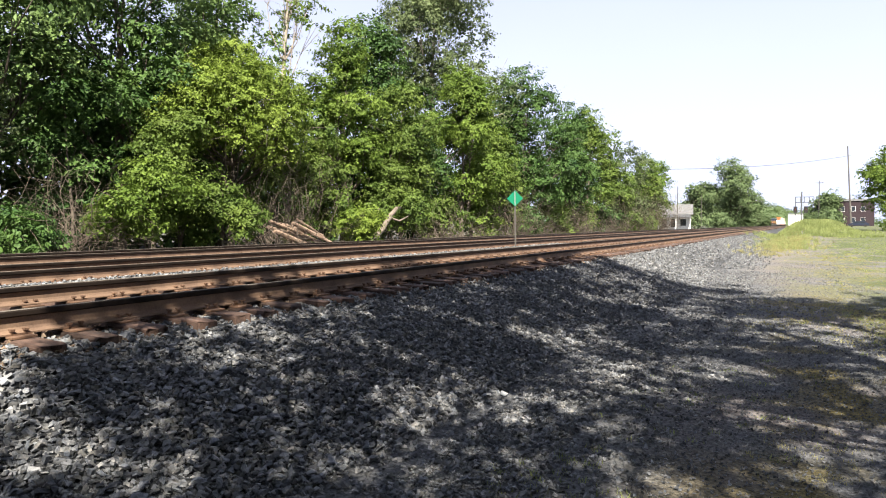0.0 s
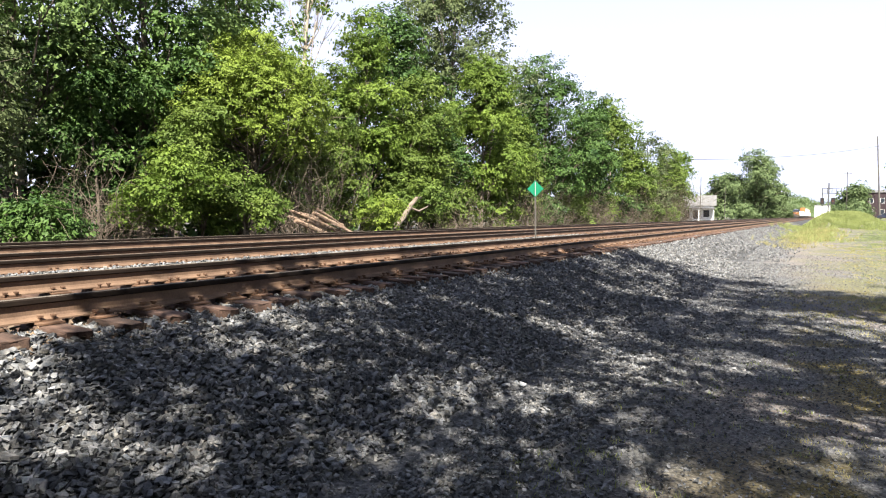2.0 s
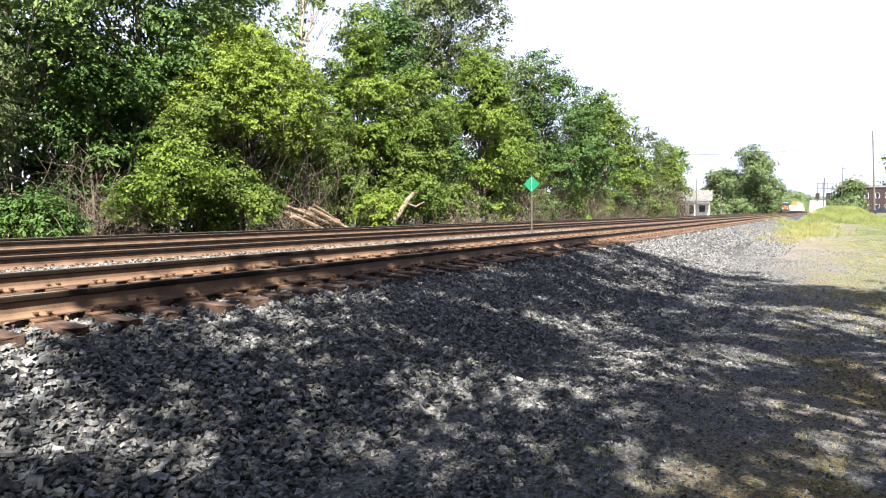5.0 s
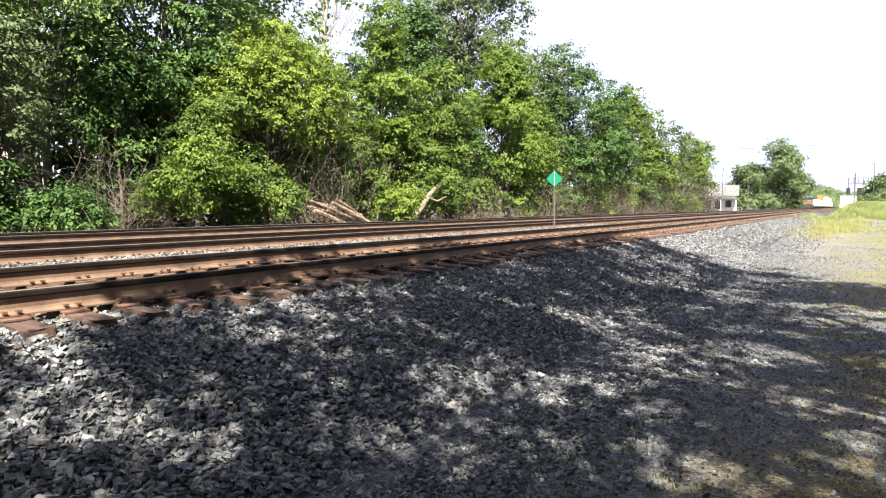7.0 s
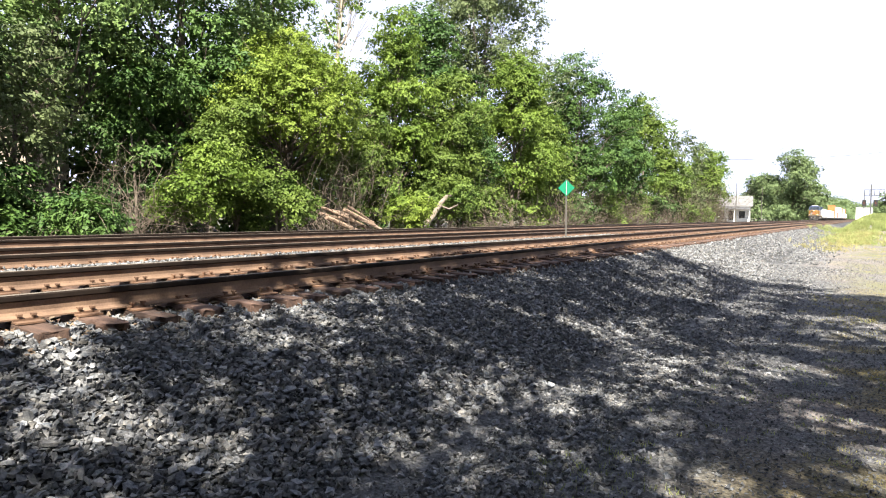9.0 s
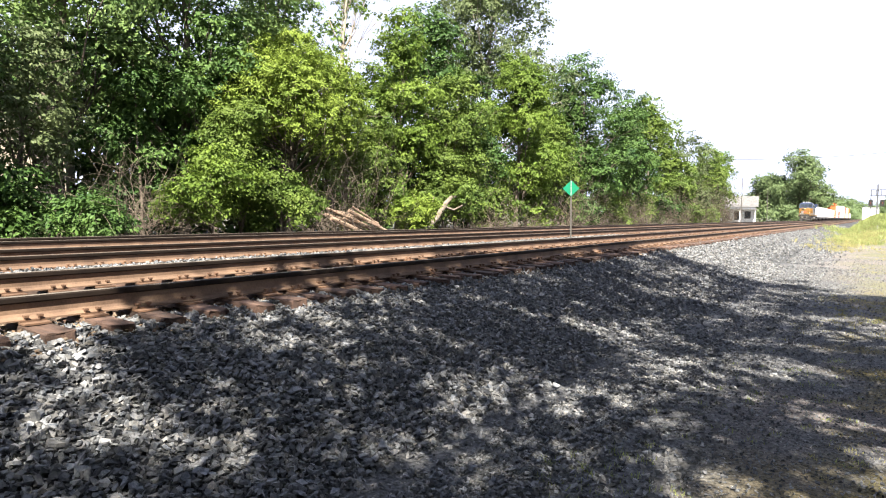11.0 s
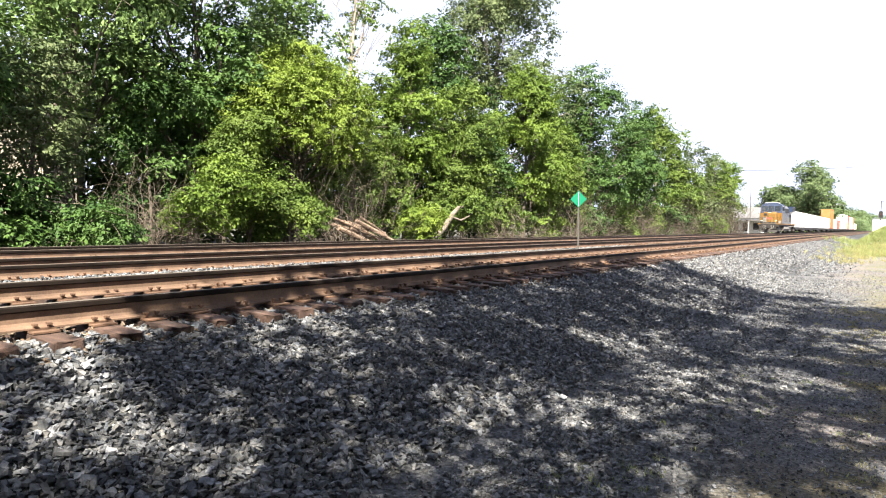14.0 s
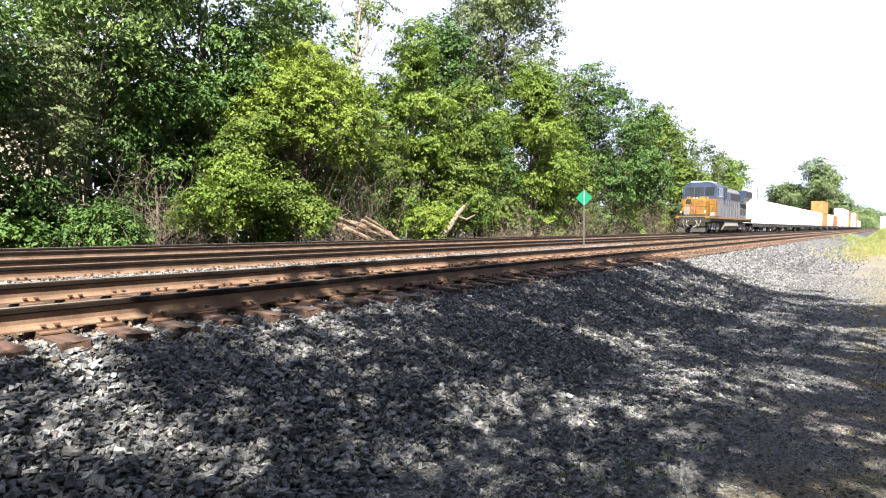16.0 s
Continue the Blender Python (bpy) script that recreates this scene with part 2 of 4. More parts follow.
def tube(bm, points, radii, sides=7):
    """A tapered tube through points."""
    rings = []
    for i, p in enumerate(points):
        p = Vector(p)
        d = (Vector(points[min(i + 1, len(points) - 1)]) - Vector(points[max(i - 1, 0)])).normalized()
        a = d.orthogonal().normalized()
        b = d.cross(a)
        rings.append([bm.verts.new(p + (a * math.cos(s) + b * math.sin(s)) * radii[i]) for s in [2 * math.pi * k / sides for k in range(sides)]])
    for r, s in zip(rings, rings[1:]):
        for k in range(sides):
            bm.faces.new((r[k], r[(k + 1) % sides], s[(k + 1) % sides], s[k]))
    if sides > 2:
        bm.faces.new(rings[0][::-1])
        bm.faces.new(rings[-1])
    return bm


def extrude_profile(bm, profile, y0, y1):
    """A closed outline in x and z, drawn out along y."""
    a = [bm.verts.new((x, y0, z)) for x, z in profile]
    b = [bm.verts.new((x, y1, z)) for x, z in profile]
    k = len(profile)
    faces = [bm.faces.new((a[i], a[(i + 1) % k], b[(i + 1) % k], b[i])) for i in range(k)]
    bm.faces.new(a[::-1])
    bm.faces.new(b)
    return faces


def prism(bm, outline, x0, x1):
    """A closed outline in y and z, drawn out along x."""
    a = [bm.verts.new((x0, y, z)) for y, z in outline]
    b = [bm.verts.new((x1, y, z)) for y, z in outline]
    k = len(outline)
    for i in range(k):
        bm.faces.new((a[i], a[(i + 1) % k], b[(i + 1) % k], b[i]))
    bm.faces.new(a[::-1])
    bm.faces.new(b)
    bmesh.ops.recalc_face_normals(bm, faces=bm.faces[:])
    return bm


def array_mesh(name, verts, faces, material):
    """A mesh out of computed arrays: verts (n, 3), faces (m, k)."""
    me = bpy.data.meshes.new(name)
    k = faces.shape[1]
    me.vertices.add(len(verts))
    me.vertices.foreach_set("co", np.ascontiguousarray(verts, dtype=np.float32).ravel())
    me.loops.add(faces.size)
    me.loops.foreach_set("vertex_index", np.ascontiguousarray(faces, dtype=np.int32).ravel())
    me.polygons.add(len(faces))
    me.polygons.foreach_set("loop_start", np.arange(0, faces.size, k, dtype=np.int32))
    me.polygons.foreach_set("loop_total", np.full(len(faces), k, dtype=np.int32))
    me.polygons.foreach_set("use_smooth", np.zeros(len(faces), dtype=bool))
    me.materials.append(material)
    me.update(calc_edges=True)
    return me


# ---- ground ----
T1, T2, T3 = -6.10, -10.50, -15.0               # centre lines of the three tracks
HEAD1, HEAD2, HEAD3 = -0.645, -0.655, -0.665     # heights of the rail heads
BED = -0.95
PATH = -1.62


def land(x, y):
    """Height of the ground: path, ballast slope, track bed, ditch, verge under the trees, and the weedy mound."""
    x = np.asarray(x, dtype=float)
    y = np.asarray(y, dtype=float)
    s = np.clip((x + 4.95) / 2.55, 0, 1)
    z = BED + (PATH - BED) * (s * s * (3 - 2 * s) * 0.35 + s * 0.65)
    d = np.clip((-16.9 - x) / 1.6, 0, 1)
    z = z - 0.35 * d
    z = z + 0.035 * np.sin(x * 1.3 + y * 0.7) * np.clip((x + 2.6) / 1.5, 0, 1) * np.clip(4 - x, 0, 1)
    z = z + 0.14 * np.exp(-((x + 8.6) / 0.85) ** 4) + 0.08 * np.exp(-((x + 12.75) / 0.9) ** 4)
    far = np.clip((y - 50) / 65, 0, 1) * np.clip((x + 2.4) / 3, 0, 1)
    z = z + 1.05 * far
    z = z + 1.30 * np.exp(-((x - 1.5) / 3.2) ** 4 - ((y - 84) / 10) ** 4)
    return z


def make_ground():
    xs = np.unique(np.concatenate([np.linspace(-2500, -60, 14), np.linspace(-60, -18, 22), np.linspace(-18, 6, 97), np.linspace(6, 60, 28), np.linspace(60, 2500, 14)]))
    ys = np.unique(np.concatenate([np.linspace(-400, -10, 10), np.linspace(-10, 30, 81), np.linspace(30, 140, 56), np.linspace(140, 600, 24), np.linspace(600, 4500, 12)]))
    gx, gy = np.meshgrid(xs, ys)
    gz = land(gx, gy)
    v = np.stack([gx.ravel(), gy.ravel(), gz.ravel()], 1)
    nx = len(xs)
    i = (np.arange(len(ys) - 1)[:, None] * nx + np.arange(nx - 1)[None, :]).ravel()
    f = np.stack([i, i + 1, i + nx + 1, i + nx], 1)
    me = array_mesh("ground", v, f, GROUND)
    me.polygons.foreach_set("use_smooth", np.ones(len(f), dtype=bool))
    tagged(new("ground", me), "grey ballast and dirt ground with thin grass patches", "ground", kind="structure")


make_ground()

CUBE_V = np.array([[x, y, z] for x in (-1, 1) for y in (-1, 1) for z in (-1, 1)], dtype=float) * 0.8
CUBE_F = np.array([[0, 1, 3, 2], [4, 6, 7, 5], [0, 4, 5, 1], [2, 3, 7, 6], [1, 5, 7, 3]])


def stones(name, label, zones, seed, material=STONE):
    """Broken stones strewn over strips of the plan: x0, x1, y0, y1, number, least and greatest size, height of the surface or None for the land."""
    rng = np.random.default_rng(seed)
    xs, ys, zs, ss = [], [], [], []
    for x0, x1, y0, y1, count, s0, s1, level in zones:
        soft = 0.3 if x0 > -3 else 0.06
        cell = math.sqrt((x1 - x0) * (y1 - y0) / count)
        nx, ny = max(1, round((x1 - x0) / cell)), max(1, round((y1 - y0) / cell))
        k = np.arange(nx * ny)
        count = len(k)
        x = x0 + (k % nx + rng.random(count)) * (x1 - x0) / nx
        y = y0 + (k // nx + rng.random(count)) * (y1 - y0) / ny
        edge = (x < x0 + soft) | (x > x1 - soft)
        x = x + rng.normal(0, soft, count) * edge
        size = s0 + (s1 - s0) * rng.random(count) ** 1.4
        z = land(x, y) if level is None else np.full(count, level)
        xs.append(x), ys.append(y), zs.append(z + size * rng.uniform(-0.1, 1.0, count)), ss.append(size)
    x, y, z, s = map(np.concatenate, (xs, ys, zs, ss))
    n = len(x)
    shapes = CUBE_V[None] * (1 + rng.uniform(-0.7, 0.25, (60, 8, 3)))
    v = shapes[rng.integers(0, 60, n)] * np.stack([np.ones(n), rng.uniform(0.5, 0.9, n), rng.uniform(0.3, 0.6, n)], 1)[:, None, :]
    q = rng.normal(size=(n, 4)) * np.array([1, 0.33, 0.33, 1])
    q /= np.linalg.norm(q, axis=1, keepdims=True)
    w, a, b, c = q.T
    r = np.stack([1 - 2 * (b * b + c * c), 2 * (a * b - w * c), 2 * (a * c + w * b), 2 * (a * b + w * c), 1 - 2 * (a * a + c * c), 2 * (b * c - w * a),
                  2 * (a * c - w * b), 2 * (b * c + w * a), 1 - 2 * (a * a + b * b)], 1).reshape(n, 3, 3)
    v = np.einsum("nij,nkj->nki", r, v) * s[:, None, None] + np.stack([x, y, z], 1)[:, None, :]
    f = CUBE_F[None] + (np.arange(n) * 8)[:, None, None]
    tagged(new(name, array_mesh(name, v.reshape(-1, 3), f.reshape(-1, 4), material)), label, "gravel", kind="stuff")


stones("ballast", "grey crushed stone ballast sloping down from the tracks", [
    (-5.25, -2.5, 0.6, 9.0, 27000, 0.016, 0.041, None),
    (-2.5, -1.2, 0.6, 9.0, 19000, 0.010, 0.029, None),
    (-5.25, -1.4, -4.0, 0.6, 6000, 0.018, 0.042, None),
    (-5.2, -2.2, 9.0, 24.0, 16000, 0.020, 0.044, None),
    (-1.2, 1.4, 1.5, 12.0, 17000, 0.005, 0.018, None),
    (1.2, 4.0, 3.0, 14.0, 11000, 0.007, 0.021, None),
    (-2.3, -0.8, 9.0, 24.0, 11000, 0.010, 0.028, None),
    (-0.9, 1.6, 12.0, 30.0, 5000, 0.008, 0.022, None),
    (-9.45, -7.6, 2.0, 26.0, 7500, 0.018, 0.04, None),
    (-13.6, -11.9, 4.0, 24.0, 3000, 0.025, 0.045, None),
    (-5.1, -3.0, 24.0, 60.0, 8000, 0.028, 0.055, None),
    (-2.9, -1.5, 25.0, 66.0, 6000, 0.028, 0.055, None),
    (-5.0, -1.6, 60.0, 115.0, 5000, 0.035, 0.065, None),
], 3)
stones("stained_ballast", "rust-stained brown ballast between and beside the ties", [
    (-7.35, -5.2, 0.6, 18.0, 8500, 0.018, 0.040, BED + 0.02),
    (-5.25, -4.72, 0.6, 20.0, 3600, 0.012, 0.032, None),
    (-11.9, -9.3, 2.0, 24.0, 4000, 0.02, 0.042, BED + 0.02),
], 4, STAINED)


# ---- tracks ----
RAIL_PROFILE = [(-0.076, 0), (0.076, 0), (0.076, 0.012), (0.02, 0.03), (0.009, 0.05), (0.009, 0.128), (0.036, 0.142), (0.037, 0.172),
                (0.030, 0.184), (0.018, 0.187), (-0.018, 0.187), (-0.030, 0.184), (-0.037, 0.172), (-0.036, 0.142), (-0.009, 0.128), (-0.009, 0.05), (-0.02, 0.03), (-0.076, 0.012)]


def tie_mesh(seed):
    rng = random.Random(seed)
    bm = bmesh.new()
    box(bm, -1.30, 1.30, -0.105, 0.105, -0.17, 0, bevel=0.014)
    bmesh.ops.bisect_plane(bm, geom=bm.verts[:] + bm.edges[:] + bm.faces[:], plane_co=(1.1, 0, 0), plane_no=(1, 0, 0))
    bmesh.ops.bisect_plane(bm, geom=bm.verts[:] + bm.edges[:] + bm.faces[:], plane_co=(0.3, 0, 0), plane_no=(1, 0, 0))
    bmesh.ops.bisect_plane(bm, geom=bm.verts[:] + bm.edges[:] + bm.faces[:], plane_co=(0, 0.02, 0), plane_no=(0, 1, 0))
    for v in bm.verts:
        v.co += Vector((rng.uniform(-0.035, 0.02) if abs(v.co.x) > 1.2 else 0, rng.uniform(-0.012, 0.012), rng.uniform(-0.012, 0.004)))
    me = bpy.data.meshes.new("tie")
    bm.to_mesh(me)
    bm.free()
    me.materials.append(TIE)
    return me


def plate_mesh():
    """A ribbed tie plate with four spikes."""
    bm = boxes((-0.18, 0.18, -0.095, 0.095, 0, 0.014), (-0.10, -0.079, -0.095, 0.095, 0.014, 0.03), (0.079, 0.10, -0.095, 0.095, 0.014, 0.03))
    for sx in (-0.088, 0.088):
        for sy in (-0.05, 0.05):
            box(bm, sx - 0.012, sx + 0.012, sy - 0.010, sy + 0.010, 0.0, 0.05)
            box(bm, sx - 0.022, sx + 0.022, sy - 0.016, sy + 0.016, 0.05, 0.066)
    me = bpy.data.meshes.new("tie_plate")
    bm.to_mesh(me)
    bm.free()
    me.materials.append(PLATE)
    return me


TIES = [tie_mesh(k) for k in range(6)]
TIE_PLATE = plate_mesh()
SPACING = 0.442


def railway_track(x, head, cant, label, single, plated, y_start):
    """Rails, ties with plates, one by one near the camera and joined farther off."""
    top = head - 0.187 - 0.016
    root = thing("railway_track", label, "railway track", pose(x, 0, 0), group="parallel tracks")
    rng = random.Random(int(-x * 10))
    for side in (-1, 1):
        bm = bmesh.new()
        for y0, y1 in ((-8, 12), (12, 40), (40, 900)):
            faces = extrude_profile(bm, RAIL_PROFILE, y0, y1)
            for i in (8, 9, 10):
                faces[i].material_index = 1
            # head sides and undersides near black
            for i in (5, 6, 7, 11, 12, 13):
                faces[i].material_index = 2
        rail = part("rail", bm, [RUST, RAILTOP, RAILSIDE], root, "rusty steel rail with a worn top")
        rail.location = (side * 0.7535, 0, head - 0.187 - side * cant / 2)
    for k in range(single):
        y = y_start + k * SPACING + rng.uniform(-0.025, 0.025)
        tie = new("tie", TIES[rng.randrange(6)])
        tie.parent = root
        tie.matrix_basis = pose(rng.uniform(-0.05, 0.05), y, top + rng.uniform(-0.008, 0.0), 0, math.degrees(cant / 1.507), rng.uniform(-1.2, 1.2)) @ pose(0, 0, 0, 0, 0, rng.choice((0, 180)))
        if k < plated:
            for side in (-1, 1):
                pl = new("tie_plate", TIE_PLATE)
                pl.parent = tie
                pl.location = (side * 0.7535, 0, 0.001)
    bm = bmesh.new()
    for k in range(single, 700):
        box(bm, -1.3, 1.3, y_start + k * SPACING - 0.11, y_start + k * SPACING + 0.11, top - 0.17, top)
    tagged(part("far_ties", bm, TIE, root), kind="stuff")


railway_track(T1, HEAD1, 0.042, "rusty rails on dark weathered wooden ties in grey ballast", 220, 100, -0.892)
railway_track(T2, HEAD2, 0.01, "middle pair of rusty rails on wooden ties", 110, 70, 1.0)
railway_track(T3, HEAD3, 0.0, "rusty rails on wooden ties beside the trees", 110, 60, 3.0)


# ---- trees ----
def leaves(centres, radii, count, size, rng, droop=0.25):
    """Folded leaf blades gathered in sprays on the skins of clumps; returns verts and faces."""
    centres = np.asarray(centres)
    radii = np.asarray(radii)
    weight = radii[:, 0] ** 2
    sprays = max(12, count // 20)
    which = rng.choice(len(centres), sprays, p=weight / weight.sum())
    d = rng.normal(size=(sprays, 3))
    d[:, 2] += 0.25
    d /= np.linalg.norm(d, axis=1, keepdims=True)
    reach = 0.70 + 0.35 * rng.random(sprays) ** 0.7
    sc = centres[which] + d * radii[which] * reach[:, None]
    axis = d * 0.8 + rng.normal(size=(sprays, 3)) * 0.45 - np.array([0, 0, droop * 1.6])
    axis /= np.linalg.norm(axis, axis=1, keepdims=True)
    own = rng.integers(0, sprays, count)
    long = size * rng.uniform(2.2, 5.0, sprays)
    p = sc[own] + axis[own] * (rng.uniform(-0.4, 0.6, count) * long[own])[:, None] + rng.normal(size=(count, 3)) * size * np.array([0.75, 0.75, 0.35])
    nrm = d[own] * 0.85 + rng.normal(size=(count, 3)) * 0.34 + np.array([0, 0, 0.35])
    nrm /= np.linalg.norm(nrm, axis=1, keepdims=True)
    a = axis[own] * 0.6 + rng.normal(size=(count, 3)) * 0.6
    a -= nrm * (a * nrm).sum(1, keepdims=True)
    a /= np.linalg.norm(a, axis=1, keepdims=True) + 1e-6
    b = np.cross(nrm, a)
    ln = size * rng.uniform(0.6, 1.35, count)[:, None]
    w = ln * rng.uniform(0.22, 0.34, count)[:, None]
    fold = nrm * ln * 0.12
    v = np.stack([p - a * ln * 0.5, p + b * w + fold, p + a * ln * 0.5, p - b * w + fold], 1).reshape(-1, 3)
    k = np.arange(count)[:, None] * 4
    f = np.concatenate([k + np.array([0, 1, 2]), k + np.array([0, 2, 3])], 1).reshape(-1, 3)
    return v, f


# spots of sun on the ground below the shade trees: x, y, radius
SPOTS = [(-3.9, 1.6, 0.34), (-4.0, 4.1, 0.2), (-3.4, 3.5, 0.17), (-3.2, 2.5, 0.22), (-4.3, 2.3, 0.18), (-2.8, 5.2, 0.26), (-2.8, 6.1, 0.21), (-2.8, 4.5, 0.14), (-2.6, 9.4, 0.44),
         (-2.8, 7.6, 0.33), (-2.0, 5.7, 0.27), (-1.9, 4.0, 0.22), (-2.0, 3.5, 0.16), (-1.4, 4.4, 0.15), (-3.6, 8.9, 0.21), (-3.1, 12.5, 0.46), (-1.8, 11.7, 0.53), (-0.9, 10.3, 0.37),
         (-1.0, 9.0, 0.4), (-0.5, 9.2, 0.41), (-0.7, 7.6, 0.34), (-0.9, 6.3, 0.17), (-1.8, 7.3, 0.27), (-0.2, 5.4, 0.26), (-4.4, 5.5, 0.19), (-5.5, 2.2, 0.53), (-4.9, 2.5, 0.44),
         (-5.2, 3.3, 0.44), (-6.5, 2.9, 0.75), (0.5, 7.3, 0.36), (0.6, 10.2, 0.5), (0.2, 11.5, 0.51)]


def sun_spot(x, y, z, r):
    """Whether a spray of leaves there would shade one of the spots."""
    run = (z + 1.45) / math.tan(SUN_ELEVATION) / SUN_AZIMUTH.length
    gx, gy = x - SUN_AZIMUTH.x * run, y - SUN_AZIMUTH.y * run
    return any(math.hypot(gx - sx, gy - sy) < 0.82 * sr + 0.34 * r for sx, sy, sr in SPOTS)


def tree(x, y, top, radius, low, count, size, material, seed, label, clumps=16, trunk=0.18, bark=None, name="tree", lean=0.0, base=None, clump_size=0.36, flat=None, dome=False):
    """A tapered trunk, limbs to the clumps and a crown of leaves. top and low are heights over the base."""
    rng = np.random.default_rng(seed)
    z0 = float(land(x, y)) if base is None else base
    root = thing(name, label, name.replace("_", " "), pose(x, y, z0 - 0.05))
    mid, half = (top + low) / 2, (top - low) / 2
    cs, rs = [], []
    for k in range(clumps):
        d = rng.normal(size=3)
        d /= np.linalg.norm(d)
        u = rng.random() ** 0.4 * 0.8
        h = mid + d[2] * half * u * 1.12
        narrow = 1 - 0.45 * max(0, (h - mid) / half) ** 1.5
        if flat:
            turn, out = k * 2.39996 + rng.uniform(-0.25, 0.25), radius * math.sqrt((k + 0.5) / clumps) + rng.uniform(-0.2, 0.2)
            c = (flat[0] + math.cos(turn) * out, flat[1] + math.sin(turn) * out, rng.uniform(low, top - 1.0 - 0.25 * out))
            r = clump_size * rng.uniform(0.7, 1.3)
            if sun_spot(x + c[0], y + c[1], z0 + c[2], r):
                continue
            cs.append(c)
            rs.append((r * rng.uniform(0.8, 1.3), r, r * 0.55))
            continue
        if dome:
            up = -0.25 + 1.25 * (k + 0.5) / clumps
            flank, turn = math.sqrt(max(0, 1 - up * up)), k * 2.39996
            reach = rng.uniform(0.74, 0.94)
            cs.append((math.cos(turn) * flank * radius * reach, math.sin(turn) * flank * radius * reach, low + up * (top - low) * reach))
            r = radius * clump_size * rng.uniform(0.7, 1.25)
            rs.append((r, r, r * 0.85))
            continue
        cs.append((d[0] * radius * u * narrow + lean * h, d[1] * radius * u * narrow, h))
        r = radius * clump_size * rng.uniform(0.65, 1.25) * (0.75 + 0.25 * narrow)
        rs.append((r, r, r * rng.uniform(0.6, 0.95)))
    cs.append((lean * top, 0, top - half * 0.3))
    rs.append((radius * 0.4, radius * 0.4, half * 0.3))
    if flat or dome:
        cs[-1], rs[-1] = cs[-2], rs[-2]
    v, f = leaves(cs, rs, count if flat else int(count * 0.74), size if flat else size * 1.1, rng)
    crown = new("crown", array_mesh("crown", v, f, material))
    crown.parent = root
    bm = bmesh.new()
    pts = [(lean * h * 0.9 + math.sin(h * 0.6 + seed) * 0.12 * min(1, h / 3), math.cos(h * 0.5 + seed) * 0.12 * min(1, h / 3), h) for h in np.linspace(0, top * 0.88, 9)]
    rad = [trunk * (1.35 if i == 0 else 1) * (1 - i / 9.2) for i in range(9)]
    tube(bm, pts, rad, 8)
    part("trunk", bm, bark or BARK, root)
    for c in cs[:-1:4 if flat else 1]:
        bm = bmesh.new()
        c = Vector(c)
        i = min(7, max(1, int(8 * (c.z - 0.25 * radius - 0.1 * top) / (top * 0.88))))
        s = Vector(pts[i])
        m = (s + c) / 2 + Vector((rng.uniform(-0.2, 0.2), rng.uniform(-0.2, 0.2), -0.12 * (c - s).length))
        r = rad[i] * 0.45
        tube(bm, [s, m, c], [r, r * 0.6, r * 0.2], 5)
        for q in range(3):
            e = c + Vector(rng.normal(size=3)) * radius * 0.28
            tube(bm, [m.lerp(c, 0.5), c.lerp(e, 0.5) + Vector((0, 0, 0.1)), e], [r * 0.32, r * 0.2, r * 0.08], 4)
        part("limb", bm, bark or BARK, root)
    return root


def brush(x, y, radius, height, count, seed, label, lean=(0, 0), rise=0.0):
    """A tangle of dry stems and vines."""
    rng = random.Random(seed)
    bm = bmesh.new()
    for k in range(int(count * 1.6)):
        a, r = rng.uniform(0, 6.28), radius * rng.random() ** 0.6
        p = Vector((math.cos(a) * r * 0.5, math.sin(a) * r * 0.5, 0))
        way = Vector((math.cos(a) * 0.5 + lean[0], math.sin(a) * 0.5 + lean[1], rng.uniform(0.5, 1.2)))
        pts, n = [p], 9
        for i in range(n):
            way = way.normalized() + Vector((rng.gauss(0, 0.6), rng.gauss(0, 0.6), rng.gauss(-0.08 + rise, 0.5)))
            pts.append(pts[-1] + way.normalized() * height / n * rng.uniform(0.7, 1.3))
        t = rng.uniform(0.004, 0.015)
        tube(bm, pts, [t * (1 - i / 12) for i in range(n + 1)], 3)
    ob = part("dead_brush", bm, TWIG)
    ob.matrix_world = pose(x, y, float(land(x, y)) - 0.03)
    tagged(ob, label, "brush", kind="stuff")


# filling trees deep in the row
tree(-23.8, 39.0, 11.0, 3.4, 0.6, 14000, 0.22, LEAF_DARK, 41, "dark green tree in the depth of the row", 18, 0.16)
tree(-23.8, 47.0, 12.0, 3.6, 0.6, 14000, 0.24, LEAF_DARK, 42, "dark green tree in the depth of the row", 18, 0.16)
tree(-24.0, 54.5, 12.6, 4.0, 0.6, 14000, 0.26, LEAF_DARK, 49, "dark green tree in the depth of the row", 18, 0.16)
tree(-24.2, 30.5, 10.0, 3.2, 0.6, 13000, 0.2, LEAF_DARK, 43, "dark green tree in the depth of the row", 18, 0.16)
# the bright rounded bush and the shrubs before it
tree(-20.3, 18.3, 8.5, 3.05, 5.0, 96000, 0.10, LEAF_BRIGHT, 11, "rounded bright green leafy bush beside the tracks", 64, 0.16, name="bush", clump_size=0.27, dome=True)
tree(-18.4, 13.2, 3.4, 1.7, 0.3, 15000, 0.12, LEAF_LIGHT, 12, "low bright green shrub at the foot of the trees", 14, 0.06, name="shrub")
tree(-18.2, 16.0, 2.8, 1.5, 0.2, 13000, 0.12, LEAF_MID, 13, "low bright green shrub at the foot of the trees", 14, 0.06, name="shrub")
tree(-19.2, 15.0, 5.4, 1.7, 1.2, 15000, 0.12, LEAF_MID, 14, "leafy green shrub below the rounded bush", 14, 0.07, name="shrub")
tree(-19.9, 20.6, 5.0, 1.8, 0.3, 15000, 0.13, LEAF_MID, 53, "shaded green shrub under the rounded bush", 14, 0.07, name="shrub")
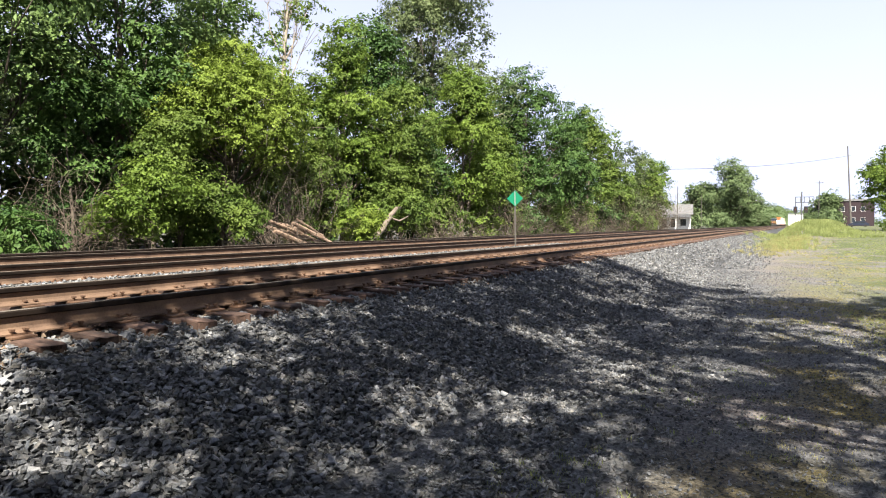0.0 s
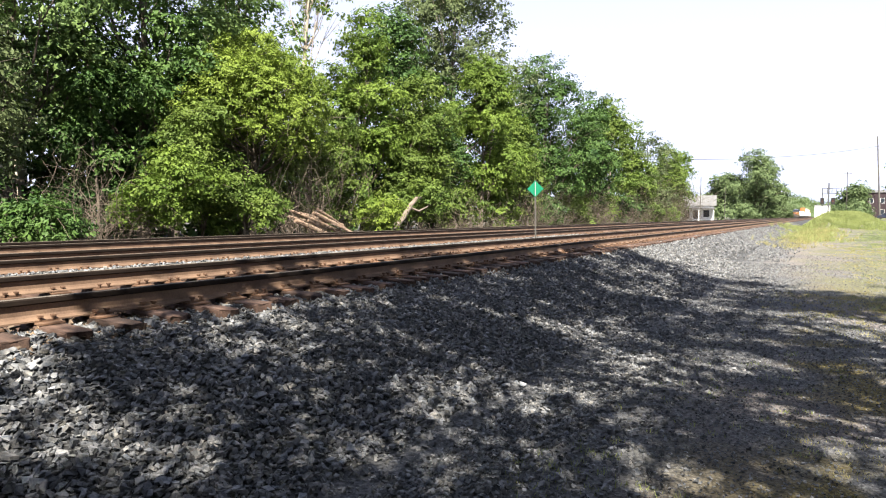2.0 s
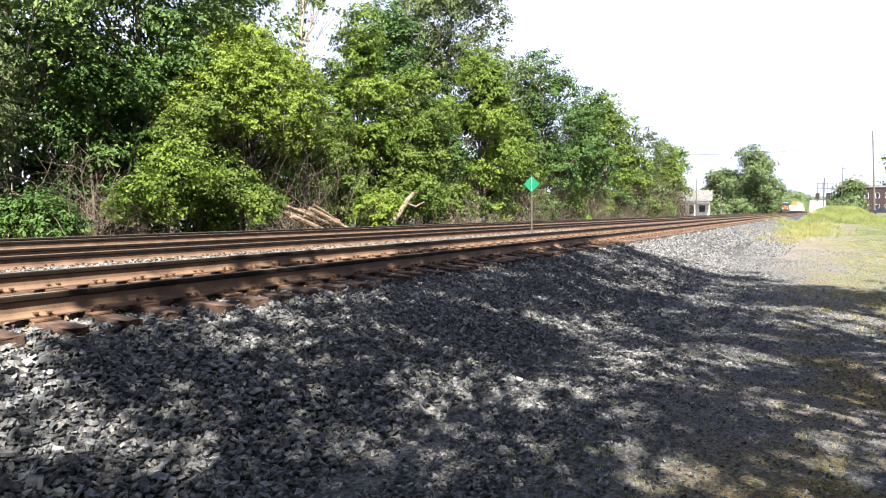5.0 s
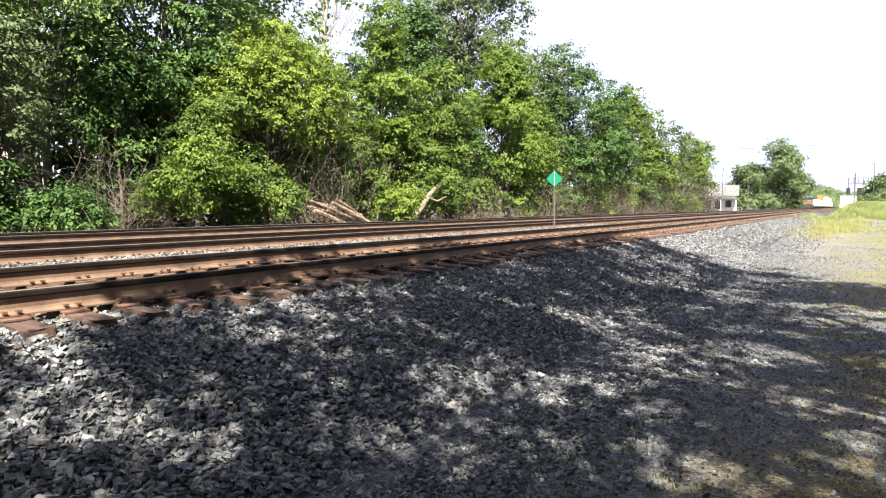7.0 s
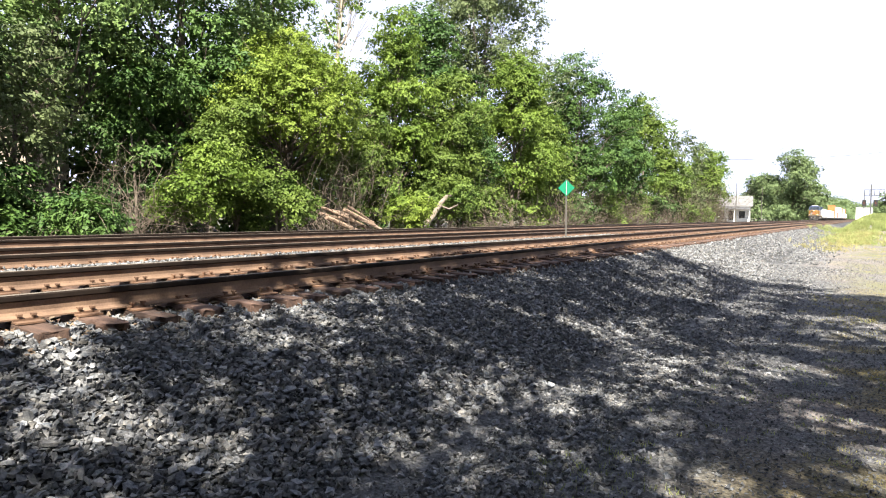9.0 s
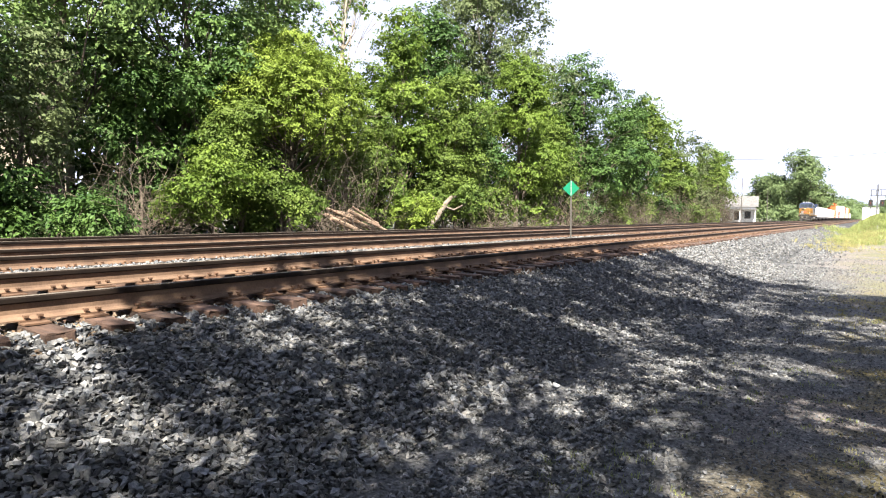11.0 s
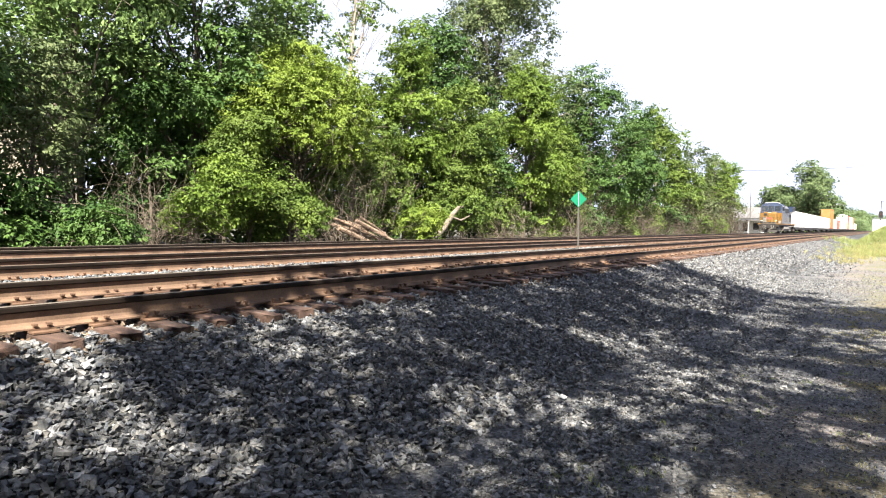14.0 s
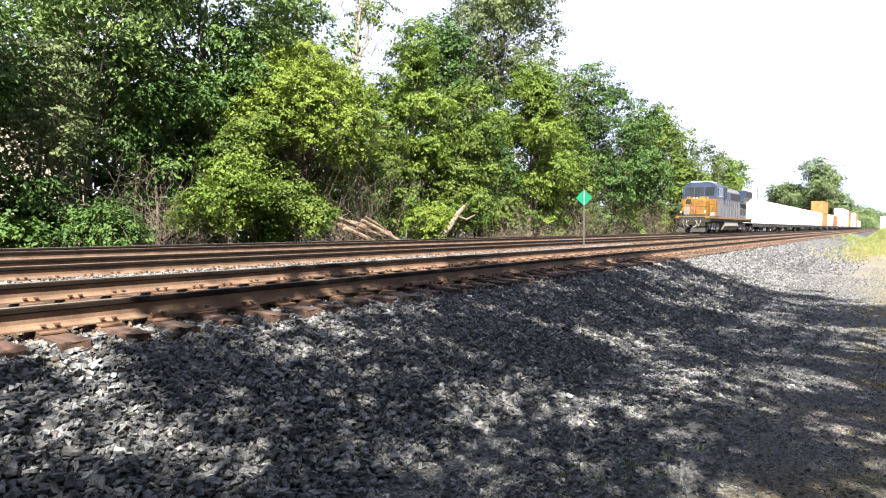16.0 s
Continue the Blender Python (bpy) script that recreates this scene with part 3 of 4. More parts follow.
tree(-17.9, 23.8, 2.0, 1.5, 0.1, 9000, 0.12, LEAF_BRIGHT, 15, "low green shrub beside the log pile", 10, 0.05, name="shrub")
tree(-19.4, 9.6, 1.7, 1.9, 0.1, 8000, 0.13, LEAF_DARK, 16, "low green shrub at the foot of the trees", 12, 0.05, name="shrub")
tree(-20.6, 24.2, 6.5, 2.2, 0.6, 15000, 0.14, LEAF_MID, 17, "leafy green shrub behind the log pile", 16, 0.08, name="shrub")
tree(-19.8, 29.0, 4.8, 2.1, 0.4, 14000, 0.14, LEAF_MID, 18, "leafy green shrub behind the fallen limb", 14, 0.07, name="shrub")
tree(-21.6, 34.4, 8.0, 2.6, 0.6, 16000, 0.16, LEAF_DARK, 19, "leafy dark green shrub beside the tracks", 16, 0.1, name="shrub")
tree(-21.6, 12.6, 6.2, 2.0, 0.5, 12000, 0.15, LEAF_DARK, 45, "leafy dark green shrub below the tall trees", 14, 0.08, name="shrub")
tree(-20.6, 6.6, 3.2, 1.9, 0.2, 8000, 0.14, LEAF_DARK, 46, "low dark green shrub below the tall trees", 12, 0.05, name="shrub")
tree(-20.4, 7.9, 2.6, 2.0, 0.1, 8000, 0.14, LEAF_DARK, 47, "low dark green shrub at the foot of the trees", 12, 0.05, name="shrub")
tree(-23.2, 9.2, 1.3, 2.0, 0.0, 6000, 0.16, LEAF_DARK, 48, "dark green shrub before the tan wall", 14, 0.07, name="shrub")
tree(-21.3, 15.4, 9.5, 2.3, 2.4, 17000, 0.16, LEAF_DARK, 51, "dark leafy tree behind the bright shrubs", 18, 0.12)
# dark tall trees
# dark leaf colour stands for the shade over this first tree
tree(-20.6, 5.9, 9.5, 2.5, 0.6, 20000, 0.16, LEAF_DARK, 52, "green tree with shade put into its dark leaf colour", 20, 0.14)
tree(-23.5, 10.8, 15.0, 4.6, 3.6, 34000, 0.18, LEAF_COOL, 21, "tall dark green broadleaf tree", 26, 0.24)
tree(-22.6, 15.0, 15.5, 4.0, 3.2, 27000, 0.18, LEAF_COOL, 22, "tall dark green broadleaf tree with gaps in its crown", 22, 0.22)
tree(-21.6, 8.7, 7.0, 2.4, 1.7, 11000, 0.14, LEAF_GREY, 23, "grey-green willowy tree with drooping leaves", 16, 0.13)
tree(-24.5, 21.5, 14.5, 3.6, 5.0, 18000, 0.19, LEAF_COOL, 24, "tall green broadleaf tree behind the bush", 20, 0.2)
tree(-22.3, 23.7, 17.0, 2.6, 9.5, 2600, 0.17, LEAF_MID, 25, "thin tree with a pale bare trunk and sparse leaves", 18, 0.19, PALEBARK)
tree(-21.6, 27.6, 12.4, 2.5, 2.0, 26000, 0.16, LEAF_LIGHT, 26, "green tree with an open crown", 20, 0.16)
tree(-20.4, 31.2, 9.6, 2.6, 1.0, 26000, 0.17, LEAF_MID, 27, "green tree with an open crown", 18, 0.14)
tree(-25.5, 35.0, 15.5, 3.4, 4.0, 15000, 0.22, LEAF_DARK, 28, "tall dark green tree in the woods", 18, 0.2)
tree(-25.5, 43.6, 23.5, 7.0, 7.0, 44000, 0.23, LEAF_GREY, 29, "tall grey-green tree with bare inner branches", 26, 0.28, PALEBARK)
tree(-20.3, 38.6, 12.2, 3.5, 1.6, 34000, 0.17, LEAF_LIGHT, 30, "light green young tree beside the tracks", 20, 0.15)
tree(-20.0, 44.0, 8.6, 2.6, 0.6, 18000, 0.19, LEAF_MID, 31, "green undergrowth tree beside the tracks", 16, 0.13)
tree(-20.8, 51.5, 14.9, 5.1, 0.6, 46000, 0.2, LEAF_DARK, 32, "dense dark green tree beside the tracks", 26, 0.22)
tree(-20.3, 61.0, 13.4, 3.6, 0.6, 21000, 0.23, LEAF_DARK, 33, "dense green tree beside the tracks", 20, 0.2)
tree(-20.3, 68.5, 14.4, 3.2, 0.6, 17000, 0.26, LEAF_MID, 34, "green tree beside the tracks", 18, 0.2)
tree(-20.3, 77.0, 12.8, 3.4, 0.5, 14000, 0.28, LEAF_MID, 35, "green tree beside the tracks", 18, 0.18)
tree(-20.6, 87.0, 12.4, 3.6, 0.5, 12500, 0.3, LEAF_GREY, 36, "grey-green tree beside the tracks", 18, 0.18)
tree(-20.6, 99.0, 11.8, 3.8, 0.5, 12500, 0.32, LEAF_MID, 37, "green tree near the end of the tree line", 18, 0.18)
tree(-22.2, 110.0, 12.2, 4.0, 4.8, 13000, 0.3, LEAF_LIGHT, 38, "light green tree at the end of the tree line", 18, 0.18)
for k, (y, h) in enumerate(((34.0, 3.0), (41.0, 3.4), (47.5, 3.0), (56.0, 3.6), (65.0, 3.2), (73.0, 3.4), (82.0, 3.0), (93.0, 3.2))):
    tree(-19.2 - 0.3 * (k % 2) - y * 0.008, y, h, 1.8 + y * 0.008, 0.1, 5200, 0.15 + y * 0.0015, (LEAF_MID, LEAF_LIGHT, LEAF_DARK)[k % 3], 50 + k, "low leafy shrub along the track side", 10, 0.05, name="shrub")


def woods():
    """The closed mass of leaves deep behind the first trees."""
    rng = np.random.default_rng(5)
    cs, rs = [], []
    for k in range(420):
        y = rng.uniform(-8, 118) if k < 200 else rng.uniform(0, 32)
        cs.append((rng.uniform(-36, -26.0) - (11 if y < 15.5 else 0), y, rng.uniform(-0.6, 5.0 + 2.5 * rng.random())))
        r = rng.uniform(1.6, 3.0)
        rs.append((r, r, r * 0.8))
    v, f = leaves(cs, rs, 60000, 0.56, rng)
    tagged(new("woods", array_mesh("woods", v, f, LEAF_DARK)), "dark mass of woodland leaves behind the trees", "woods", kind="stuff")


woods()
brush(-19.6, 11.0, 1.2, 4.4, 110, 1, "tangle of dry vines and stems under the dark trees", rise=0.1)
brush(-18.5, 18.9, 1.5, 5.2, 120, 2, "tangle of dry twigs hanging under the bush", rise=0.22)
brush(-18.0, 27.5, 1.3, 1.7, 60, 3, "dry broken branches on the verge")
brush(-17.9, 31.5, 1.0, 1.6, 50, 4, "dry broken branches on the verge")
brush(-17.5, 36.5, 1.2, 2.4, 60, 5, "dry grey twigs beside the tracks")
brush(-18.3, 50.0, 1.6, 3.4, 80, 6, "dry grey twigs beside the tracks")
brush(-18.3, 62.0, 1.8, 4.0, 80, 7, "dry grey twigs beside the tracks")
brush(-18.3, 84.0, 2.2, 7.0, 170, 8, "tall dry grey brush beside the tracks", rise=0.3)
brush(-18.3, 97.0, 2.4, 9.0, 220, 9, "tall dry grey brush beside the tracks", rise=0.3)

brush(-18.6, 33.0, 1.5, 4.6, 90, 21, "pale dead branches hanging in the bushes", rise=0.2)
brush(-18.3, 43.5, 1.8, 5.0, 110, 22, "pale dead branches hanging in the bushes", rise=0.25)
brush(-17.9, 56.5, 2.0, 5.0, 110, 23, "pale dead branches hanging in the bushes", rise=0.2)
brush(-18.0, 72.0, 2.0, 6.0, 120, 24, "tall dry grey brush beside the tracks", rise=0.3)
brush(-18.0, 8.2, 1.0, 1.0, 50, 25, "low tangle of grey roots and twigs on the verge")

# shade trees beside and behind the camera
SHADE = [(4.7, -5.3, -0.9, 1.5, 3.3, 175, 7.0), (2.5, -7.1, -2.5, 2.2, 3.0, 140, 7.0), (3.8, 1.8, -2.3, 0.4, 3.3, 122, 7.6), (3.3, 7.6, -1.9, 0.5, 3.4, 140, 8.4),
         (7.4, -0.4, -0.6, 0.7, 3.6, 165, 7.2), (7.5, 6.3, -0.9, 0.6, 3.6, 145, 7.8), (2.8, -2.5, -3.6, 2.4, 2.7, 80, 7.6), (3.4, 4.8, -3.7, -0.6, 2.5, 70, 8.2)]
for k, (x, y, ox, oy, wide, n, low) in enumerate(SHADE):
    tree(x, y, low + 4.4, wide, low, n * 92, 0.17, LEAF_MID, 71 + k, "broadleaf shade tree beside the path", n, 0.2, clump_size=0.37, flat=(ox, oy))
# unseen dense trees added behind the path to hold back low skylight
for k, (x, y) in enumerate(((12.0, -3.0), (12.5, 5.5), (10.5, -11.0), (3.5, -14.0), (-4.5, -15.0), (13.0, 14.0), (-12.0, -15.5))):
    tree(x, y, 11.5, 4.6, 0.6, 9000, 0.42, LEAF_DARK, 171 + k, "unseen broadleaf tree added behind the path to block skylight", 22, 0.24)


# ---- verge things ----
def log_pile():
    root = thing("log_pile", "pile of pale split logs at the foot of the bush", "log pile", pose(-17.9, 20.0, float(land(-17.9, 20.0))))
    rng = random.Random(4)
    for k in range(12):
        bm = bmesh.new()
        ln, r = rng.uniform(1.5, 2.9), rng.uniform(0.045, 0.11)
        tube(bm, [(0, -ln / 2, 0), (0.03, 0, 0.02), (0, ln / 2, 0)], [r, r * 0.95, r * 0.8], 8)
        lg = part("log", bm, LOGWOOD, root)
        lg.matrix_basis = pose(rng.uniform(-0.5, 0.5), rng.uniform(-0.6, 0.6), 0.34 + k * 0.06, rng.uniform(-34, -12), 0, rng.uniform(-30, 22))


def fallen_limb():
    bm = bmesh.new()
    tube(bm, [(0, -2.2, 0.0), (0.05, -1.2, 0.45), (0.02, -0.2, 1.0), (-0.05, 0.7, 1.75), (-0.1, 1.3, 2.1), (-0.1, 1.9, 2.2)], [0.15, 0.14, 0.13, 0.12, 0.10, 0.05], 9)
    tube(bm, [(0, 0.6, 1.6), (0.2, 1.1, 1.45), (0.3, 1.8, 1.7)], [0.08, 0.05, 0.03], 6)
    tube(bm, [(0, -0.3, 0.9), (-0.1, -0.5, 1.5), (0.0, -0.4, 2.1)], [0.07, 0.045, 0.02], 6)
    ob = part("fallen_limb", bm, DEADWOOD)
    ob.matrix_world = pose(-18.3, 26.4, float(land(-18.3, 26.4)))
    tagged(ob, "thick bare fallen limb leaning out of the bushes", "fallen branch")


def track_sign():
    root = thing("track_sign", "green diamond sign on a thin steel post between the tracks", "sign", pose(-8.3, 19.7, -0.9, 0, -1.0, 0))
    bm = bmesh.new()
    box(bm, -0.025, 0.025, -0.012, 0.012, 0, 2.06)
    part("post", bm, POLEWOOD, root)
    bm = bmesh.new()
    s = 0.27
    pts = [(0, 1.78 - s), (s, 1.78), (0, 1.78 + s), (-s, 1.78)]
    a = [bm.verts.new((x, -0.02, z)) for x, z in pts]
    b = [bm.verts.new((x, -0.014, z)) for x, z in pts]
    bm.faces.new(a), bm.faces.new(b[::-1])
    for i in range(4):
        bm.faces.new((a[i], b[i], b[(i + 1) % 4], a[(i + 1) % 4]))
    bmesh.ops.recalc_face_normals(bm, faces=bm.faces[:])
    board = part("sign_board", bm, SIGNGREEN, root, "green diamond board")
    board.matrix_basis = pose(0, 0, 0, 0, 0, 22)
    part("seam", boxes((-0.012, 0.012, -0.028, -0.021, 1.55, 2.01)), STEEL, board, "pale vertical strip")


log_pile()
fallen_limb()
track_sign()


def grass(name, label, zones, material, seed):
    """Blades: x0, x1, y0, y1, number, height."""
    rng = np.random.default_rng(seed)
    vs = []
    for x0, x1, y0, y1, count, h in zones:
        tufts = max(4, count // 14)
        tx, ty = (x0 + x1) / 2 + (x1 - x0) * 0.27 * rng.normal(size=tufts), y0 + (y1 - y0) * rng.beta(1.7, 1.7, tufts)
        o = rng.integers(0, tufts, count)
        spread = 0.03 + 0.12 * h
        x, y = tx[o] + rng.normal(size=count) * spread, ty[o] + rng.normal(size=count) * spread
        z = land(x, y) - 0.01
        ln = h * rng.uniform(0.4, 1.2, count)
        a = rng.uniform(0, 6.28, count)
        w = (0.004 + 0.008 * h) * rng.uniform(0.6, 1.4, count) * (1 + y / 55)
        lx, ly = rng.normal(size=count) * ln * 0.35, rng.normal(size=count) * ln * 0.35
        p = np.stack([x, y, z], 1)
        side = np.stack([np.cos(a) * w, np.sin(a) * w, 0 * w], 1)
        tip = p + np.stack([lx, ly, ln], 1)
        vs.append(np.stack([p - side, p + side, tip], 1))
    v = np.concatenate(vs)
    f = np.arange(len(v) * 3).reshape(-1, 3)
    tagged(new(name, array_mesh(name, v.reshape(-1, 3), f, material)), label, "grass", kind="stuff")


grass("tall_grass", "tall green weeds on the mound beside the tracks", [(-2.4, 5.6, 70, 97, 46000, 0.42), (-2.7, 0.9, 44, 78, 9000, 0.30), (1.4, 9.0, 14.0, 70, 24000, 0.06), (-19, -17, 5, 110, 12000, 0.3),
      (-1.9, -0.6, 3.0, 4.4, 450, 0.05), (-1.5, 0.4, 4.6, 9.0, 1000, 0.04), (0.6, 3.6, 9.0, 16.0, 5000, 0.06)], GRASS, 8)
grass("dry_grass", "yellow flowering weeds and dry grass along the path", [(-2.9, -0.2, 34, 58, 2600, 0.24), (-2.6, 0.9, 46, 78, 5000, 0.34), (0.0, 3.0, 16, 44, 9000, 0.05), (-0.2, 0.6, 3.4, 6.2, 700, 0.035),
      (-1.0, 1.8, 9.0, 17.0, 5000, 0.045), (0.4, 3.0, 6.0, 16.0, 6000, 0.05)], DRYGRASS, 9)


# ---- far things ----
def gable_house(m, w, d, h, rise, label, wall, roof, windows):
    """Walls with real openings for windows on the side that faces -y."""
    root = thing("house", label, "house", m)
    t = 0.2
    for row in ((-w / 2, -w / 2 + t, 0, d, 0, h), (w / 2 - t, w / 2, 0, d, 0, h), (-w / 2 + t, w / 2 - t, d - t, d, 0, h)):
        part("wall", boxes(row), wall, root)
    bm = bmesh.new()
    xs = sorted({-w / 2 + t, w / 2 - t, *[q for r in windows for q in r[:2]]})
    zs = sorted({0, h, *[q for r in windows for q in r[2:]]})
    for x0, x1 in zip(xs, xs[1:]):
        for z0, z1 in zip(zs, zs[1:]):
            if not any(r[0] <= x0 and r[1] >= x1 and r[2] <= z0 and r[3] >= z1 for r in windows):
                box(bm, x0, x1, 0, t, z0, z1)
    bmesh.ops.remove_doubles(bm, verts=bm.verts[:], dist=0.001)
    part("wall", bm, wall, root)
    bm = bmesh.new()
    e = 0.4
    a = [bm.verts.new(p) for p in ((-w / 2 - e, -e, h), (w / 2 + e, -e, h), (w / 2 + e, d / 2, h + rise), (-w / 2 - e, d / 2, h + rise), (-w / 2 - e, d + e, h), (w / 2 + e, d + e, h))]
    bm.faces.new((a[0], a[1], a[2], a[3]))
    bm.faces.new((a[3], a[2], a[5], a[4]))
    bm.faces.new((a[0], a[3], a[4]))
    bm.faces.new((a[1], a[5], a[2]))
    bm.faces.new((a[0], a[4], a[5], a[1]))
    part("roof", bm, roof, root)
    for x0, x1, z0, z1 in windows:
        win = part("window", boxes((x0, x1, 0.02, 0.07, z0, z0 + 0.07), (x0, x1, 0.02, 0.07, z1 - 0.07, z1), (x0, x0 + 0.07, 0.02, 0.07, z0 + 0.07, z1 - 0.07), (x1 - 0.07, x1, 0.02, 0.07, z0 + 0.07, z1 - 0.07)), WHITE, root)
        part("pane", boxes((x0 + 0.07, x1 - 0.07, 0.04, 0.05, z0 + 0.07, z1 - 0.07)), GLASS, win)
    return root


white_house = gable_house(pose(-22.5, 131, -0.9, 0, 0, 8), 8.0, 7.0, 2.9, 2.1, "white single-storey house with a grey gable roof and porch", SIDING, SHINGLE,
                          [(-3.4, -2.0, 0.3, 2.1), (-1.6, -0.4, 0.3, 2.1), (0.2, 1.4, 0.3, 2.1), (2.0, 3.2, 0.6, 2.1)])
for px in (-3.9, -1.3, 1.3, 3.9):
    part("porch_post", boxes((px - 0.07, px + 0.07, -1.8, -1.66, 0, 2.3)), WHITE, white_house)
part("porch_roof", boxes((-4.3, 4.3, -2.0, -0.02, 2.3, 2.44)), SHINGLE, white_house)
gable_house(pose(-29.4, 8.2, -1.25, 0, 0, 62), 10, 8, 5.5, 2.5, "tan house wall half hidden behind the dark trees", TAN, SHINGLE, [])
gable_house(pose(17.4, 330, -0.6, 0, 0, 4), 21.5, 12, 11, 1.2, "dark red brick row house", BRICK, SHINGLE,
            [(x, x + 1.6, z, z + 2.2) for x in (-9.0, -5.6, -1.8, 2.2, 5.8) for z in (1.5, 6.4)])
bungalow = thing("signal_hut", "white metal signal equipment hut beside the tracks", "hut", pose(-1.5, 290, -0.4))
part("body", boxes((-2.6, 2.6, 0, 4, 0, 4.6), bevel=0.05), WHITE, bungalow)
part("roof", boxes((-2.8, 2.8, -0.2, 4.2, 4.6, 4.8)), STEEL, bungalow)


def utility_pole(x, y, base, h, lean, arm=True):
    root = thing("utility_pole", "weathered wooden utility pole", "utility pole", pose(x, y, base, 0, lean, 0), group="poles")
    bm = bmesh.new()
    tube(bm, [(0, 0, 0), (0, 0, h * 0.5), (0, 0, h)], [h * 0.010, h * 0.0085, h * 0.0065], 9)
    part("shaft", bm, POLEWOOD, root)
    if arm:
        part("crossarm", boxes((-1.3, 1.3, -0.08, 0.08, h - 0.9, h - 0.7)), POLEWOOD, root)
    return root


utility_pole(14.0, 235, -0.9, 25.5, -3.2, False)
utility_pole(6.0, 270, -0.9, 17.0, 0)
utility_pole(-20.5, 128, -0.9, 8.2, 0, False)
utility_pole(-20.9, 165, -0.9, 8.0, 0, False)


def signal_gantry():
    root = thing("signal_gantry", "grey steel railway signal gantry with dark signal heads", "signal gantry", pose(-6.0, 280, -0.8))
    part("mast", boxes((6.2, 6.7, -0.25, 0.25, 0, 13.4)), DARKSTEEL, root)
    part("mast", boxes((4.3, 4.6, -0.25, 0.25, 0, 11.4)), DARKSTEEL, root)
    bm = boxes((4.2, 10.6, -0.4, -0.25, 11.3, 11.55), (4.2, 10.6, -0.4, -0.25, 9.2, 9.45))
    for k in range(5):
        box(bm, 4.4 + k * 1.5, 4.62 + k * 1.5, -0.4, -0.25, 9.45, 11.3)
    part("truss", bm, DARKSTEEL, root)
    part("ladder", boxes((6.85, 6.9, -0.2, -0.15, 0, 11.3), (7.25, 7.3, -0.2, -0.15, 0, 11.3), *[(6.9, 7.25, -0.2, -0.15, 0.4 * k, 0.4 * k + 0.05) for k in range(1, 28)]), DARKSTEEL, root)
    for x in (4.4, 7.9):
        hd = part("signal_head", boxes((x - 0.6, x + 0.7, -0.7, -0.45, 5.4, 7.8)), BLACK, root)
        part("lens", boxes((x - 0.1, x + 0.2, -0.74, -0.71, 6.5, 6.8)), REDLENS, hd)
        part("hood", boxes((x - 0.25, x + 0.35, -0.95, -0.705, 6.9, 7.0)), BLACK, hd)


signal_gantry()


def parked_car(m):
    root = thing("car", "dark blue parked car seen from the side", "car", m)
    bm = bmesh.new()
    prism(bm, [(-2.2, 0.35), (2.2, 0.35), (2.25, 0.75), (1.5, 0.95), (0.9, 1.42), (-1.2, 1.45), (-1.9, 1.0), (-2.25, 0.9)], -0.85, 0.85)
    bmesh.ops.bevel(bm, geom=bm.edges[:], offset=0.06, segments=2, affect="EDGES")
    body = part("body", bm, CARPAINT, root)
    for s in (-1, 1):
        part("side_window", prism(bmesh.new(), [(-1.65, 0.98), (1.2, 0.98), (0.8, 1.34), (-1.1, 1.36)], s * 0.853, s * 0.862), GLASS, body)
        for y in (-1.4, 1.4):
            bm = bmesh.new()
            bmesh.ops.create_cone(bm, cap_ends=True, segments=16, radius1=0.33, radius2=0.33, depth=0.2, matrix=pose(s * 0.78, y, 0.33, 0, 90, 0))
            part("wheel", bm, BLACK, root)


parked_car(pose(12.9, 190, float(land(12.9, 190)), 0, 0, 86))

cable = bmesh.new()
ends = Vector((-29, 120, 10.4)), Vector((13.4, 235, 21.6))
tube(cable, [ends[0].lerp(ends[1], k / 14) - Vector((0, 0, 5.2 * k / 14 * (1 - k / 14))) for k in range(15)], [0.045] * 15, 5)
tagged(part("overhead_cable", cable, BLACK), "thin black overhead cable between the poles", "cable")

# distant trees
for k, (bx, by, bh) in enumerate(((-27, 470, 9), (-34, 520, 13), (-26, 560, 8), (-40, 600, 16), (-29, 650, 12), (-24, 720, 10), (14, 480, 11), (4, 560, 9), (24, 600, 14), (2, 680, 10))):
    tree(bx, by, bh, 9.0, 0.0, 3200, 1.0, LEAF_FAR_HAZE, 600 + k, "distant green bush beside the far tracks", 14, 0.2, name="shrub", base=-1.0)
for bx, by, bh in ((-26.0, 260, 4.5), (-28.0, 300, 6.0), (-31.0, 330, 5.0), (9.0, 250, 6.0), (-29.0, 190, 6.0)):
    tree(bx, by, bh, 6.0, 0.0, 3500, 0.7, LEAF_FAR_HAZE, int(by), "low distant green bush along the railway", 12, 0.1, name="shrub", base=-1.0)
tree(-26.2, 300, 29.0, 14.5, 0.0, 27000, 0.8, LEAF_FAR_HAZE, 81, "large green tree beyond the white house", 46, 0.5, base=-1.0, clump_size=0.27)
tree(-40.0, 310, 20.0, 9.0, 1.0, 9000, 1.0, LEAF_FAR_HAZE, 82, "distant green tree beyond the house", 20, 0.5, base=-1.0)
tree(-29.0, 400, 10.0, 8.0, 0.0, 6000, 0.9, LEAF_FAR_HAZE, 83, "distant green tree beyond the tracks", 20, 0.5, base=-1.0)
tree(12.2, 330, 15.0, 8.0, 1.0, 9000, 1.0, LEAF_FAR_HAZE, 84, "distant green tree beside the brick house", 20, 0.5, base=-1.0)
tree(11.6, 100, 5.4, 4.0, 0.0, 9000, 0.28, LEAF_LIGHT, 87, "leafy green shrub below the tree beside the road", 18, 0.08, name="shrub")
tree(10.9, 100, 11.6, 4.4, 0.2, 18000, 0.3, LEAF_LIGHT, 85, "green tree with a thin crown beside the road", 20, 0.18)
